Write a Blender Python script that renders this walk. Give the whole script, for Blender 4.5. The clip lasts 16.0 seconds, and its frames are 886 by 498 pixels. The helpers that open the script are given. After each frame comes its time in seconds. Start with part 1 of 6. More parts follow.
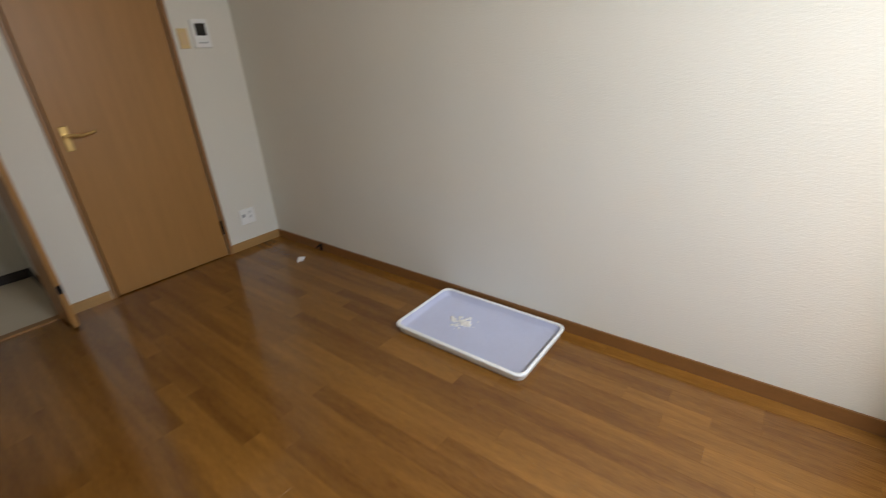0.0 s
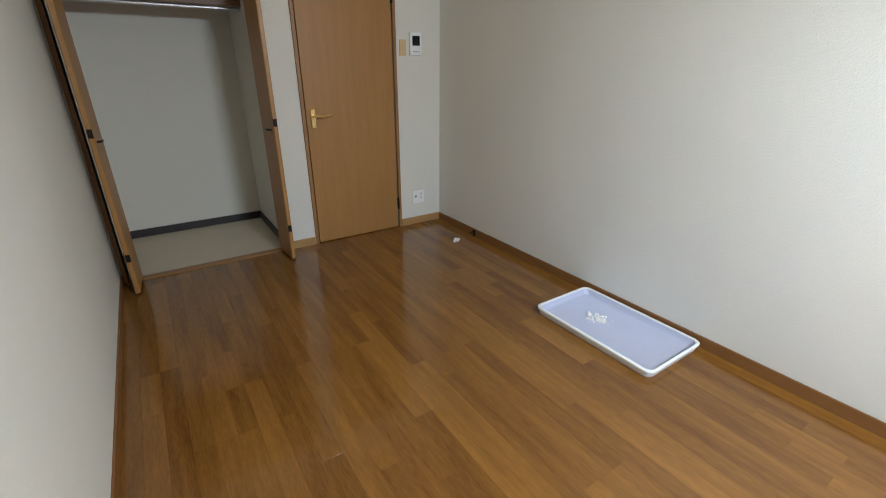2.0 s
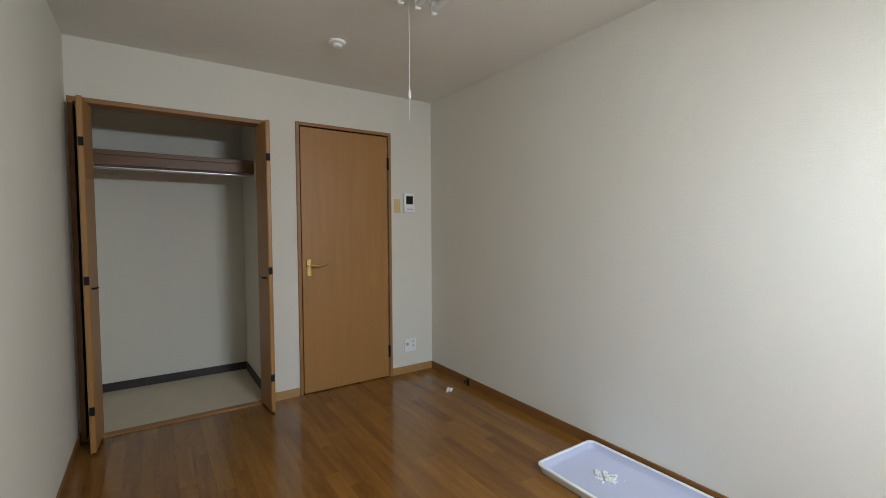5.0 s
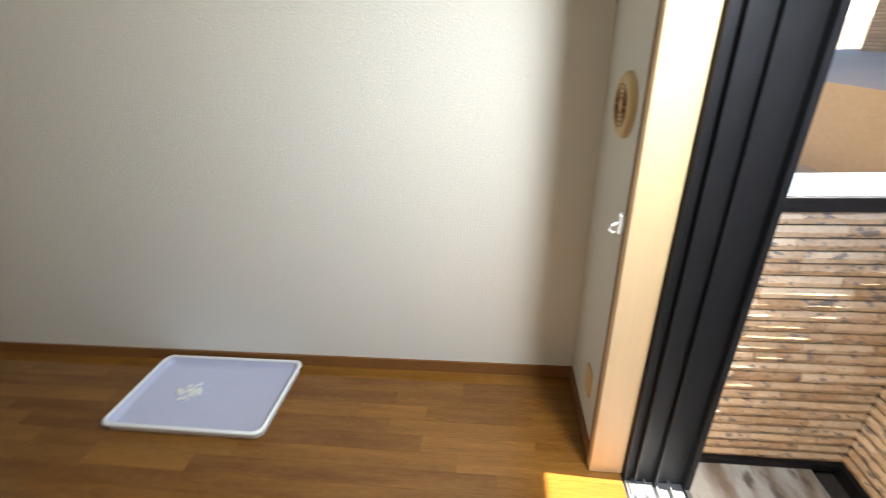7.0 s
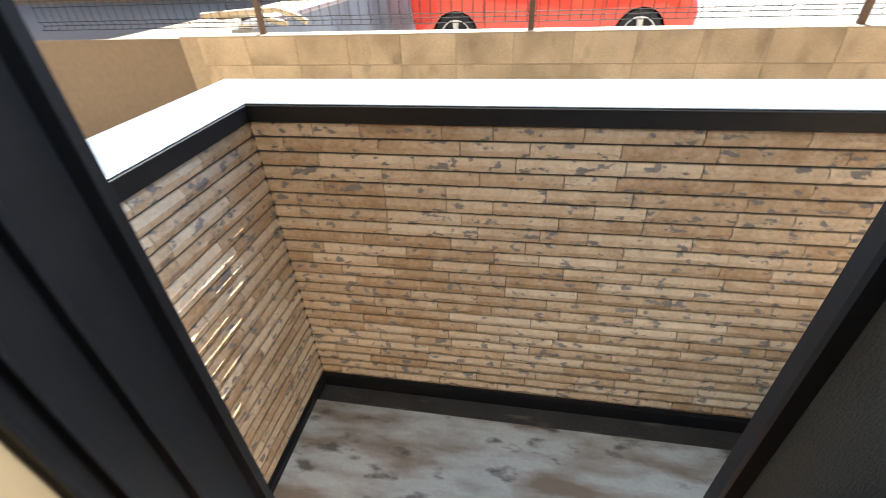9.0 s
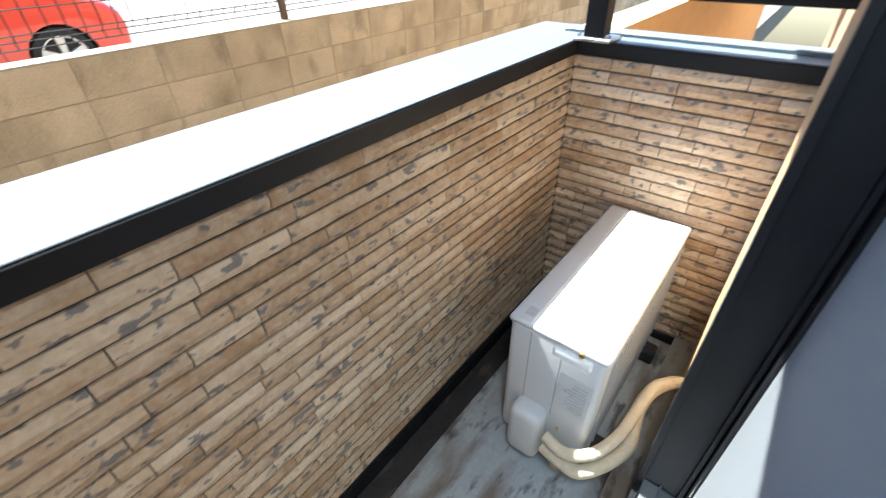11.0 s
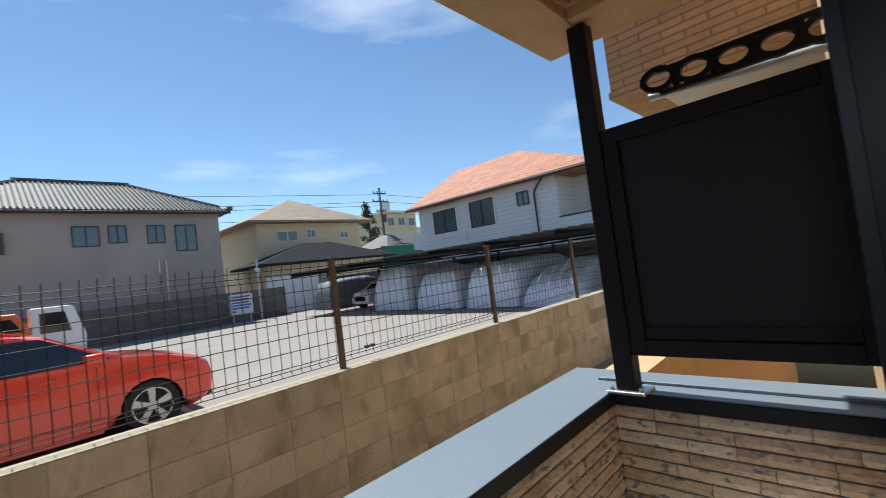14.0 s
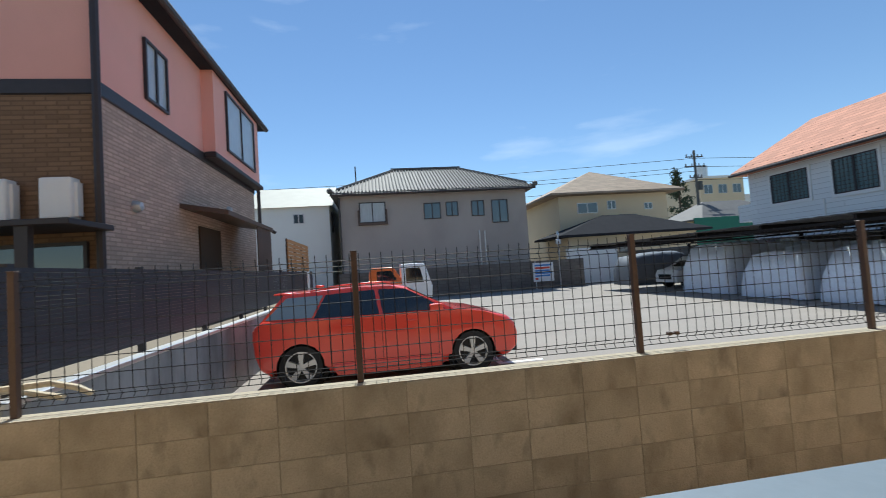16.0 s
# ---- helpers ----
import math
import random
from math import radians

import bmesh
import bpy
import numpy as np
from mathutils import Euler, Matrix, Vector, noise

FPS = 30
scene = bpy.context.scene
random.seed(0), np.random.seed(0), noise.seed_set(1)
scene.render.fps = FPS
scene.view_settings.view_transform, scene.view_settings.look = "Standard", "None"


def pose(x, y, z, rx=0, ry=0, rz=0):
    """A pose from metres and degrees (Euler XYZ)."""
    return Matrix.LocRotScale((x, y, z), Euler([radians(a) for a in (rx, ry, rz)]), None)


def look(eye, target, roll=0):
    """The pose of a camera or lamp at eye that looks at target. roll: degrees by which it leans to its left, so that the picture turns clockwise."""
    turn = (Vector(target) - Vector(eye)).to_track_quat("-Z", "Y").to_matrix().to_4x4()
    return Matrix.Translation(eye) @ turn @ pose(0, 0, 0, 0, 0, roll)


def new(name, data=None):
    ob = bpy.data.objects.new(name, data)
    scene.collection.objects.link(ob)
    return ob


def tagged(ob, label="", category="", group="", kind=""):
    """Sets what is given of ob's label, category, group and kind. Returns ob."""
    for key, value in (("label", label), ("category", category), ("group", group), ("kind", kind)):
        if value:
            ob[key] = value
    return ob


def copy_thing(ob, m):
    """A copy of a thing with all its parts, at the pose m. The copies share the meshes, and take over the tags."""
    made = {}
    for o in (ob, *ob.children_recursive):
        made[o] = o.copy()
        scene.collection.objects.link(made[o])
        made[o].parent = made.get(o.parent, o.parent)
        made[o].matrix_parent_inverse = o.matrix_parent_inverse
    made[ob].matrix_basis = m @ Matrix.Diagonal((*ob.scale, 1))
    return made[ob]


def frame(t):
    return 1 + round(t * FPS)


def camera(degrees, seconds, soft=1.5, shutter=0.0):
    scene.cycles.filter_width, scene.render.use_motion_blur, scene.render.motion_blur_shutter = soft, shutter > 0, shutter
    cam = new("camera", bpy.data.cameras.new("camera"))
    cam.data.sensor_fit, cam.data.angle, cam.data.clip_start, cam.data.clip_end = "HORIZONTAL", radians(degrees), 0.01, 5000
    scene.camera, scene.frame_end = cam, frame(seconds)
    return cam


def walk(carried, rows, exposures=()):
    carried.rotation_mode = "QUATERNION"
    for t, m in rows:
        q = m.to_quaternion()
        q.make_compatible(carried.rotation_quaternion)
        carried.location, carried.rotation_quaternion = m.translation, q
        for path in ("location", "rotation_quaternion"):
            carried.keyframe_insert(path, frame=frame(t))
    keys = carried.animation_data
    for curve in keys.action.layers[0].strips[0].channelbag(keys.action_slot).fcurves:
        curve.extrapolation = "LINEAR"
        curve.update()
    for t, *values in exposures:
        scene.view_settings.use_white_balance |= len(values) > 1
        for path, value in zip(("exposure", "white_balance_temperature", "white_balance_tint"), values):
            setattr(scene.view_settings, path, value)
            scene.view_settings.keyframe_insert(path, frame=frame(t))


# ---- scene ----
cam = camera(91.4, 16.0, soft=0.9, shutter=0.25)
PATH = [
    (0, (1.739, -0.65, 1.269), (0.32, -1.799, 0.453), -3.5),
    (0.5, (1.915, -0.593, 1.246), (0.88, -2.038, 0.329), -0.9),
    (1, (2.036, -0.523, 1.288), (1.075, -1.988, 0.325), 0.6),
    (1.5, (2.121, -0.5, 1.317), (1.137, -1.968, 0.38), 1.0),
    (2, (2.136, -0.512, 1.322), (1.109, -2.042, 0.544), 0.3),
    (2.5, (2.141, -0.526, 1.341), (1.074, -2.12, 0.775), -0.2),
    (3, (2.135, -0.537, 1.348), (1.039, -2.172, 0.998), -0.3),
    (3.2, (2.118, -0.53, 1.35), (1.023, -2.18, 1.073), -0.6),
    (5.3, (2.073, -0.479, 1.249), (0.954, -2.134, 1.159), -0.2),
    (5.5, (2.062, -0.493, 1.277), (0.945, -2.142, 1.09), 0.3),
    (6, (2.137, -0.507, 1.312), (0.809, -1.931, 0.855), 1.2),
    (6.5, (1.929, -0.449, 1.396), (0.266, -1.358, 0.759), -0.3),
    (7, (1.608, -0.374, 1.466), (-0.169, -0.604, 0.577), -2.5),
    (7.5, (1.402, -0.408, 1.361), (-0.261, 0.224, 0.447), 0.1),
    (8, (1.113, -0.345, 1.375), (-0.05, 0.893, 0.318), 1.0),
    (8.2, (1.009, -0.297, 1.372), (0.067, 1.082, 0.271), 1.1),
    (10.3, (1.101, 0.314, 1.241), (1.708, 1.717, -0.049), -6.9),
    (10.5, (1.118, 0.355, 1.252), (1.93, 1.63, -0.057), -4.6),
    (11, (1.138, 0.363, 1.304), (2.386, 1.386, 0.124), -1.4),
    (11.5, (1.168, 0.348, 1.4), (2.728, 1.217, 0.497), -1.3),
    (12, (1.223, 0.3, 1.425), (2.887, 1.242, 0.841), -3.5),
    (12.5, (1.196, 0.344, 1.451), (2.917, 1.317, 1.145), -4.2),
    (13, (1.191, 0.335, 1.482), (2.889, 1.39, 1.407), -5.6),
    (13.5, (1.19, 0.338, 1.505), (2.826, 1.486, 1.559), -6.6),
    (14, (1.191, 0.34, 1.52), (2.651, 1.704, 1.607), -7.2),
    (14.5, (1.2, 0.321, 1.531), (2.389, 1.926, 1.625), -6.7),
    (15, (1.216, 0.294, 1.547), (2.096, 2.086, 1.648), -5.9),
    (15.5, (1.231, 0.34, 1.558), (1.809, 2.251, 1.671), -5.1),
    (16, (1.223, 0.359, 1.553), (1.52, 2.334, 1.643), -3.9),
]
EXPOSURES = [(0, 2.85, 7100, 13), (0.6, 2.9, 6300, 7), (1.5, 3.15, 6350, 8), (3.0, 3.05, 6500, 8), (5.5, 2.95, 6600, 9), (6.0, 2.8, 6900, 12), (6.5, 2.95, 7500, 16), (7.0, 2.85, 6900, 10), (7.5, 2.5, 6400, 6), (8.0, 2.4, 6600, 7),
             (9.2, 2.3, 6300, 6), (10.5, 2.2, 5900, 4), (11.0, 2.1, 5900, 4), (11.5, 1.75, 5900, 4), (12.0, 1.3, 6000, 6), (12.5, 1.08, 6100, 9), (13.5, 0.72, 6200, 7), (14.5, 0.45, 6000, 4), (15.0, 0.45, 6000, 4), (16.0, 0.4, 5900, 3)]
walk(cam, [(t, look(e, g, r)) for t, e, g, r in PATH], EXPOSURES)

# ---- light ----
SUN_TO = Vector((0.02, 0.50, 0.86)).normalized()
world = bpy.data.worlds.new("world")
scene.world = world
world.use_nodes = True
wn, wl = world.node_tree.nodes, world.node_tree.links
wn.clear()
w_out, w_bg, w_sky = wn.new("ShaderNodeOutputWorld"), wn.new("ShaderNodeBackground"), wn.new("ShaderNodeTexSky")
w_sky.sky_type, w_sky.sun_disc = "NISHITA", False
w_sky.sun_elevation = math.asin(SUN_TO.z)
w_sky.sun_rotation = math.atan2(SUN_TO.x, SUN_TO.y)
w_sky.air_density, w_sky.dust_density, w_sky.ozone_density = 1.0, 0.0, 3.0
w_tc, w_map, w_noise, w_ramp, w_mix = (wn.new(n) for n in ("ShaderNodeTexCoord", "ShaderNodeMapping", "ShaderNodeTexNoise", "ShaderNodeValToRGB", "ShaderNodeMix"))
w_map.inputs["Scale"].default_value = (1.6, 1.6, 7.0)
w_noise.inputs["Scale"].default_value, w_noise.inputs["Detail"].default_value = 1.7, 6
w_ramp.color_ramp.elements[0].position, w_ramp.color_ramp.elements[1].position = 0.56, 0.85
w_ramp.color_ramp.elements[1].color = (0.45, 0.45, 0.45, 1)
w_mix.data_type = "RGBA"
w_mix.inputs["B"].default_value = (9, 9.3, 9.8, 1)
wl.new(w_tc.outputs["Generated"], w_map.inputs["Vector"])
wl.new(w_map.outputs["Vector"], w_noise.inputs["Vector"])
wl.new(w_noise.outputs["Fac"], w_ramp.inputs["Fac"])
wl.new(w_ramp.outputs["Color"], w_mix.inputs["Factor"])
wl.new(w_sky.outputs["Color"], w_mix.inputs["A"])
wl.new(w_mix.outputs["Result"], w_bg.inputs["Color"])
w_bg.inputs["Strength"].default_value = 0.095
wl.new(w_bg.outputs["Background"], w_out.inputs["Surface"])
sun_data = bpy.data.lights.new("sun", "SUN")
sun_data.energy, sun_data.angle, sun_data.color = 5.0, radians(0.5), (1.0, 0.95, 0.87)
sun = new("sun", sun_data)
sun.matrix_world = look(SUN_TO * 30, (0, 0, 0))
# skylight under the window's head, over the open half
sky_lamp = bpy.data.lights.new("window_sky_light", "AREA")
sky_lamp.shape, sky_lamp.size, sky_lamp.size_y, sky_lamp.energy, sky_lamp.color = "RECTANGLE", 0.44, 0.2, 7.2, (0.80, 0.90, 1.0)
sky_ob = new("window_sky_light", sky_lamp)
sky_ob.matrix_world = look((1.02, 0.20, 1.88), (1.35, -1.5, -0.2))


# ---- materials ----
def mat(name, color, rough=0.6, metal=0.0, scale=8.0, vary=0.12, bump=0.1, fine=60.0, stretch=(1, 1, 1), rand=0.0, hue=None, spec=0.5, coat=0.0):
    """Two scales of noise on colour, fine relief, and a tone that changes from piece to piece."""
    m = bpy.data.materials.new(name)
    m.use_nodes = True
    n, l = m.node_tree.nodes, m.node_tree.links
    b = n["Principled BSDF"]
    b.inputs["Roughness"].default_value, b.inputs["Metallic"].default_value = rough, metal
    b.inputs["Specular IOR Level"].default_value = spec
    b.inputs["Coat Weight"].default_value = coat
    b.inputs["Coat Roughness"].default_value = 0.06
    tc, mp = n.new("ShaderNodeTexCoord"), n.new("ShaderNodeMapping")
    mp.inputs["Scale"].default_value = stretch
    l.new(tc.outputs["Object"], mp.inputs["Vector"])
    n1, n2 = n.new("ShaderNodeTexNoise"), n.new("ShaderNodeTexNoise")
    n1.inputs["Scale"].default_value, n1.inputs["Detail"].default_value = scale, 5
    n2.inputs["Scale"].default_value, n2.inputs["Detail"].default_value = fine, 3
    l.new(mp.outputs["Vector"], n1.inputs["Vector"])
    l.new(mp.outputs["Vector"], n2.inputs["Vector"])
    add = n.new("ShaderNodeMath")
    add.operation = "MULTIPLY_ADD"
    add.inputs[1].default_value = 0.45
    l.new(n2.outputs["Fac"], add.inputs[0])
    half = n.new("ShaderNodeMath")
    half.operation = "MULTIPLY"
    half.inputs[1].default_value = 0.55
    l.new(n1.outputs["Fac"], half.inputs[0])
    l.new(half.outputs[0], add.inputs[2])
    last = add.outputs[0]
    if rand:
        oi, ma, sh = n.new("ShaderNodeObjectInfo"), n.new("ShaderNodeMath"), n.new("ShaderNodeMath")
        sh.operation, sh.inputs[1].default_value = "MULTIPLY", 41.0
        l.new(oi.outputs["Random"], sh.inputs[0])
        l.new(sh.outputs[0], mp.inputs["Location"])
        ma.operation, ma.inputs[1].default_value = "MULTIPLY_ADD", rand
        l.new(oi.outputs["Random"], ma.inputs[0])
        sub = n.new("ShaderNodeMath")
        sub.operation, sub.inputs[1].default_value = "SUBTRACT", rand / 2
        l.new(last, sub.inputs[0])
        l.new(sub.outputs[0], ma.inputs[2])
        last = ma.outputs[0]
    rp = n.new("ShaderNodeValToRGB")
    c2 = hue or color
    rp.color_ramp.elements[0].position, rp.color_ramp.elements[1].position = 0.25, 0.75
    rp.color_ramp.elements[0].color = tuple(min(1, c * (1 - vary)) for c in color) + (1,)
    rp.color_ramp.elements[1].color = tuple(min(1, c * (1 + vary)) for c in c2) + (1,)
    l.new(last, rp.inputs["Fac"])
    l.new(rp.outputs["Color"], b.inputs["Base Color"])
    if bump:
        bp = n.new("ShaderNodeBump")
        bp.inputs["Strength"].default_value, bp.inputs["Distance"].default_value = bump, 0.01
        l.new(n2.outputs["Fac"], bp.inputs["Height"])
        l.new(bp.outputs["Normal"], b.inputs["Normal"])
    return m


def patchy(m, color, low, high, scale, stretch=(1, 1, 1), amount=1.0):
    """Lays worn or stained patches of another colour over a material."""
    n, l = m.node_tree.nodes, m.node_tree.links
    b = n["Principled BSDF"]
    src = b.inputs["Base Color"].links[0].from_socket
    tc, mp, no, rp, mx = (n.new(k) for k in ("ShaderNodeTexCoord", "ShaderNodeMapping", "ShaderNodeTexNoise", "ShaderNodeValToRGB", "ShaderNodeMix"))
    mp.inputs["Scale"].default_value = stretch
    oi, sh = n.new("ShaderNodeObjectInfo"), n.new("ShaderNodeMath")
    sh.operation, sh.inputs[1].default_value = "MULTIPLY", 53.0
    l.new(oi.outputs["Random"], sh.inputs[0])
    l.new(sh.outputs[0], mp.inputs["Location"])
    no.inputs["Scale"].default_value, no.inputs["Detail"].default_value = scale, 6
    rp.color_ramp.elements[0].position, rp.color_ramp.elements[1].position = low, high
    rp.color_ramp.elements[1].color = (amount, amount, amount, 1)
    mx.data_type = "RGBA"
    mx.inputs["B"].default_value = (*color, 1)
    l.new(tc.outputs["Object"], mp.inputs["Vector"])
    l.new(mp.outputs["Vector"], no.inputs["Vector"])
    l.new(no.outputs["Fac"], rp.inputs["Fac"])
    l.new(rp.outputs["Color"], mx.inputs["Factor"])
    l.new(src, mx.inputs["A"])
    l.new(mx.outputs["Result"], b.inputs["Base Color"])
    return m


def courses(m, width, height, mortar, gap=0.01, axis="x", tint=0.25):
    """Far masonry: rows of small bricks on a wall that stays far off."""
    n, l = m.node_tree.nodes, m.node_tree.links
    b = n["Principled BSDF"]
    src = b.inputs["Base Color"].links[0].from_socket
    tc, sp, cb, br, mx = (n.new(k) for k in ("ShaderNodeTexCoord", "ShaderNodeSeparateXYZ", "ShaderNodeCombineXYZ", "ShaderNodeTexBrick", "ShaderNodeMix"))
    l.new(tc.outputs["Object"], sp.inputs[0])
    if axis == "both":
        ad = n.new("ShaderNodeMath")
        l.new(sp.outputs[0], ad.inputs[0])
        l.new(sp.outputs[1], ad.inputs[1])
        l.new(ad.outputs[0], cb.inputs[0])
    else:
        l.new(sp.outputs["xyz".index(axis)], cb.inputs[0])
    l.new(sp.outputs[2], cb.inputs[1])
    l.new(cb.outputs[0], br.inputs["Vector"])
    br.inputs["Scale"].default_value = 1.0
    br.inputs["Brick Width"].default_value, br.inputs["Row Height"].default_value, br.inputs["Mortar Size"].default_value = width, height, gap
    br.inputs["Color1"].default_value, br.inputs["Color2"].default_value, br.inputs["Mortar"].default_value = (1, 1, 1, 1), (1 - tint,) * 3 + (1,), (mortar,) * 3 + (1,)
    mx.data_type, mx.blend_type = "RGBA", "MULTIPLY"
    mx.inputs["Factor"].default_value = 1.0
    l.new(src, mx.inputs["A"])
    l.new(br.outputs["Color"], mx.inputs["B"])
    l.new(mx.outputs["Result"], b.inputs["Base Color"])
    bp = n.new("ShaderNodeBump")
    bp.inputs["Strength"].default_value, bp.inputs["Distance"].default_value, bp.invert = 0.7, 0.01, True
    l.new(br.outputs["Fac"], bp.inputs["Height"])
    l.new(bp.outputs["Normal"], b.inputs["Normal"])
    return m


def glass(name, color, rough=0.02):
    m = mat(name, color, rough, 0, 2, 0.1, 0, spec=1.0)
    return m


WALLPAPER = mat("wallpaper", (0.74, 0.715, 0.64), 0.85, 0, 2.0, 0.03, 0.28, 210.0, stretch=(1, 1, 0.6), spec=0.2)
CEILING = mat("ceiling_paper", (0.80, 0.78, 0.73), 0.9, 0, 2.0, 0.03, 0.3, 110.0, spec=0.2)
PLANK = mat("floor_plank", (0.150, 0.056, 0.010), 0.15, 0, 3.0, 0.12, 0.02, 26.0, stretch=(9, 0.8, 1), rand=0.26, hue=(0.26, 0.115, 0.022), coat=0.25)
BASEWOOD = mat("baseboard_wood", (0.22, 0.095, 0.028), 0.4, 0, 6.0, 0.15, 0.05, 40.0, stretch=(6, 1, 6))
# Baseboard wood again, with the window's light put into a paler tone.
BASELIT = mat("baseboard_light", (0.42, 0.24, 0.09), 0.4, 0, 6.0, 0.12, 0.05, 40.0, stretch=(1, 6, 6))
DOORWOOD = mat("door_veneer", (0.37, 0.18, 0.052), 0.42, 0, 3.0, 0.13, 0.05, 30.0, stretch=(8, 8, 0.5))
FRAMEWOOD = mat("frame_wood", (0.30, 0.145, 0.05), 0.45, 0, 4.0, 0.15, 0.05, 30.0, stretch=(8, 8, 0.6))
JAMBWOOD = mat("pale_jamb_wood", (0.66, 0.47, 0.26), 0.5, 0, 4.0, 0.08, 0.05, 40.0, stretch=(10, 10, 0.6))
DARKTRIM = mat("dark_trim", (0.035, 0.028, 0.03), 0.5, 0, 10, 0.2, 0.1)
LINO = mat("closet_lino", (0.62, 0.53, 0.40), 0.5, 0, 6, 0.06, 0.1)
BRASS = mat("brass", (0.72, 0.52, 0.22), 0.3, 1.0, 20, 0.08, 0)
PLASTIC = mat("white_plastic", (0.86, 0.86, 0.84), 0.4, 0, 6, 0.03, 0)
IVORY = mat("ivory_plastic", (0.68, 0.50, 0.24), 0.45, 0, 6, 0.05, 0)
TRAYIN = mat("tray_lining", (0.52, 0.54, 0.68), 0.35, 0, 8, 0.04, 0.05)
PAPER = mat("plaster_crumbs", (0.82, 0.80, 0.76), 0.9, 0, 30, 0.08, 0.4)
BLACKALU = mat("black_aluminium", (0.009, 0.0095, 0.0115), 0.5, 0.0, 12, 0.3, 0.04, 90, spec=0.25)
DARKALU = mat("dark_brown_aluminium", (0.011, 0.0092, 0.0098), 0.55, 0.0, 10, 0.25, 0.05, 90, spec=0.18)
SILVER = mat("silver_aluminium", (0.62, 0.63, 0.64), 0.32, 0.9, 10, 0.1, 0.05)
CAPMETAL = mat("coping_metal", (0.17, 0.205, 0.235), 0.45, 0.1, 5, 0.06, 0.05, 40)
TILE = mat("weathered_brick_tile", (0.44, 0.285, 0.16), 0.5, 0, 16, 0.18, 0.55, 70, rand=0.4, hue=(0.56, 0.46, 0.34))
patchy(TILE, (0.135, 0.135, 0.145), 0.585, 0.63, 24, (1, 1, 1.8), 0.85)
JOINT = mat("dark_joint", (0.10, 0.088, 0.08), 0.9, 0, 20, 0.2, 0.4)
CONCRETE = mat("painted_concrete", (0.34, 0.37, 0.38), 0.8, 0, 5, 0.15, 0.3, 50)
patchy(CONCRETE, (0.14, 0.105, 0.075), 0.47, 0.66, 4.0, (0.7, 2.2, 1), 0.9)
patchy(CONCRETE, (0.05, 0.042, 0.036), 0.58, 0.68, 9.0, (0.8, 2.0, 1), 0.8)
GUTTER = mat("gutter_bitumen", (0.028, 0.026, 0.025), 0.6, 0, 8, 0.4, 0.3)
patchy(GUTTER, (0.16, 0.13, 0.10), 0.6, 0.75, 6, (1, 5, 1), 0.6)
BLOCK = mat("concrete_block", (0.44, 0.385, 0.285), 0.92, 0, 5, 0.14, 0.6, 90, rand=0.07, hue=(0.54, 0.475, 0.36))
patchy(BLOCK, (0.24, 0.20, 0.14), 0.46, 0.70, 2.2, (1, 1, 0.7), 0.75)
patchy(BLOCK, (0.15, 0.128, 0.095), 0.56, 0.74, 7.0, (1, 1, 0.45), 0.6)
MORTAR = mat("block_mortar", (0.36, 0.315, 0.235), 0.95, 0, 20, 0.2, 0.4)
RUST = mat("brown_steel_post", (0.10, 0.065, 0.05), 0.5, 0.1, 20, 0.2, 0.1)
WIRE = mat("dark_wire", (0.013, 0.012, 0.012), 0.5, 0.2, 20, 0.2, 0)
ASPHALT = mat("worn_asphalt", (0.265, 0.238, 0.212), 0.95, 0, 0.8, 0.16, 0.7, 30)
GROUND = mat("ground_soil", (0.20, 0.17, 0.13), 0.95, 0, 0.5, 0.2, 0.4, 20)
# Shade is put into the casing's grey, sunlight into the top plate's white.
ACSHADED = mat("ac_casing", (0.55, 0.56, 0.56), 0.42, 0, 5, 0.03, 0.03)
ACLIT = mat("ac_top_plate", (0.86, 0.86, 0.84), 0.35, 0, 5, 0.03, 0.03)
HOSE = mat("wrapped_hose", (0.58, 0.50, 0.36), 0.8, 0, 20, 0.15, 0.5, 60)
RUBBER = mat("black_rubber", (0.02, 0.02, 0.021), 0.75, 0, 20, 0.2, 0.2)
REDPAINT = mat("red_car_paint", (0.80, 0.06, 0.032), 0.3, 0.0, 3, 0.04, 0, coat=1.0)
ORANGE = mat("orange_paint", (0.70, 0.15, 0.03), 0.4, 0, 5, 0.06, 0)
WHITEPAINT = mat("white_paint", (0.78, 0.79, 0.80), 0.4, 0, 3, 0.04, 0)
CARGLASS = glass("car_glass", (0.012, 0.016, 0.02), 0.04)
PALEGLASS = glass("bright_rear_glass", (0.22, 0.30, 0.36), 0.05)
TEALPANE = mat("teal_lattice_pane", (0.12, 0.19, 0.20), 0.15, 0, 4, 0.25, 0, spec=0.8)
# Shelf wood with the dim closet top's shade put into its brown.
SHELFSHADED = mat("dark_shelf_wood", (0.16, 0.075, 0.032), 0.45, 0, 4.0, 0.15, 0.05, 30.0, stretch=(0.6, 8, 8))
WINGLASS = glass("window_glass", (0.06, 0.085, 0.10), 0.06)
CURTAIN = mat("curtained_pane", (0.42, 0.46, 0.48), 0.25, 0, 4, 0.25, 0, stretch=(6, 6, 0.5))
ALLOY = mat("alloy_rim", (0.62, 0.62, 0.62), 0.35, 0.7, 10, 0.05, 0)
LAMPGLASS = mat("lamp_glass", (0.55, 0.58, 0.62), 0.1, 0.2, 10, 0.2, 0)
COVER = mat("silver_car_cover", (0.74, 0.81, 0.92), 0.45, 0.1, 3, 0.12, 0.7, 12)
DARKCOVER = mat("dark_car_cover", (0.10, 0.115, 0.14), 0.6, 0, 3, 0.15, 0.6, 12)
PINK = mat("pink_render", (0.80, 0.42, 0.35), 0.85, 0, 2, 0.05, 0.3, 60)
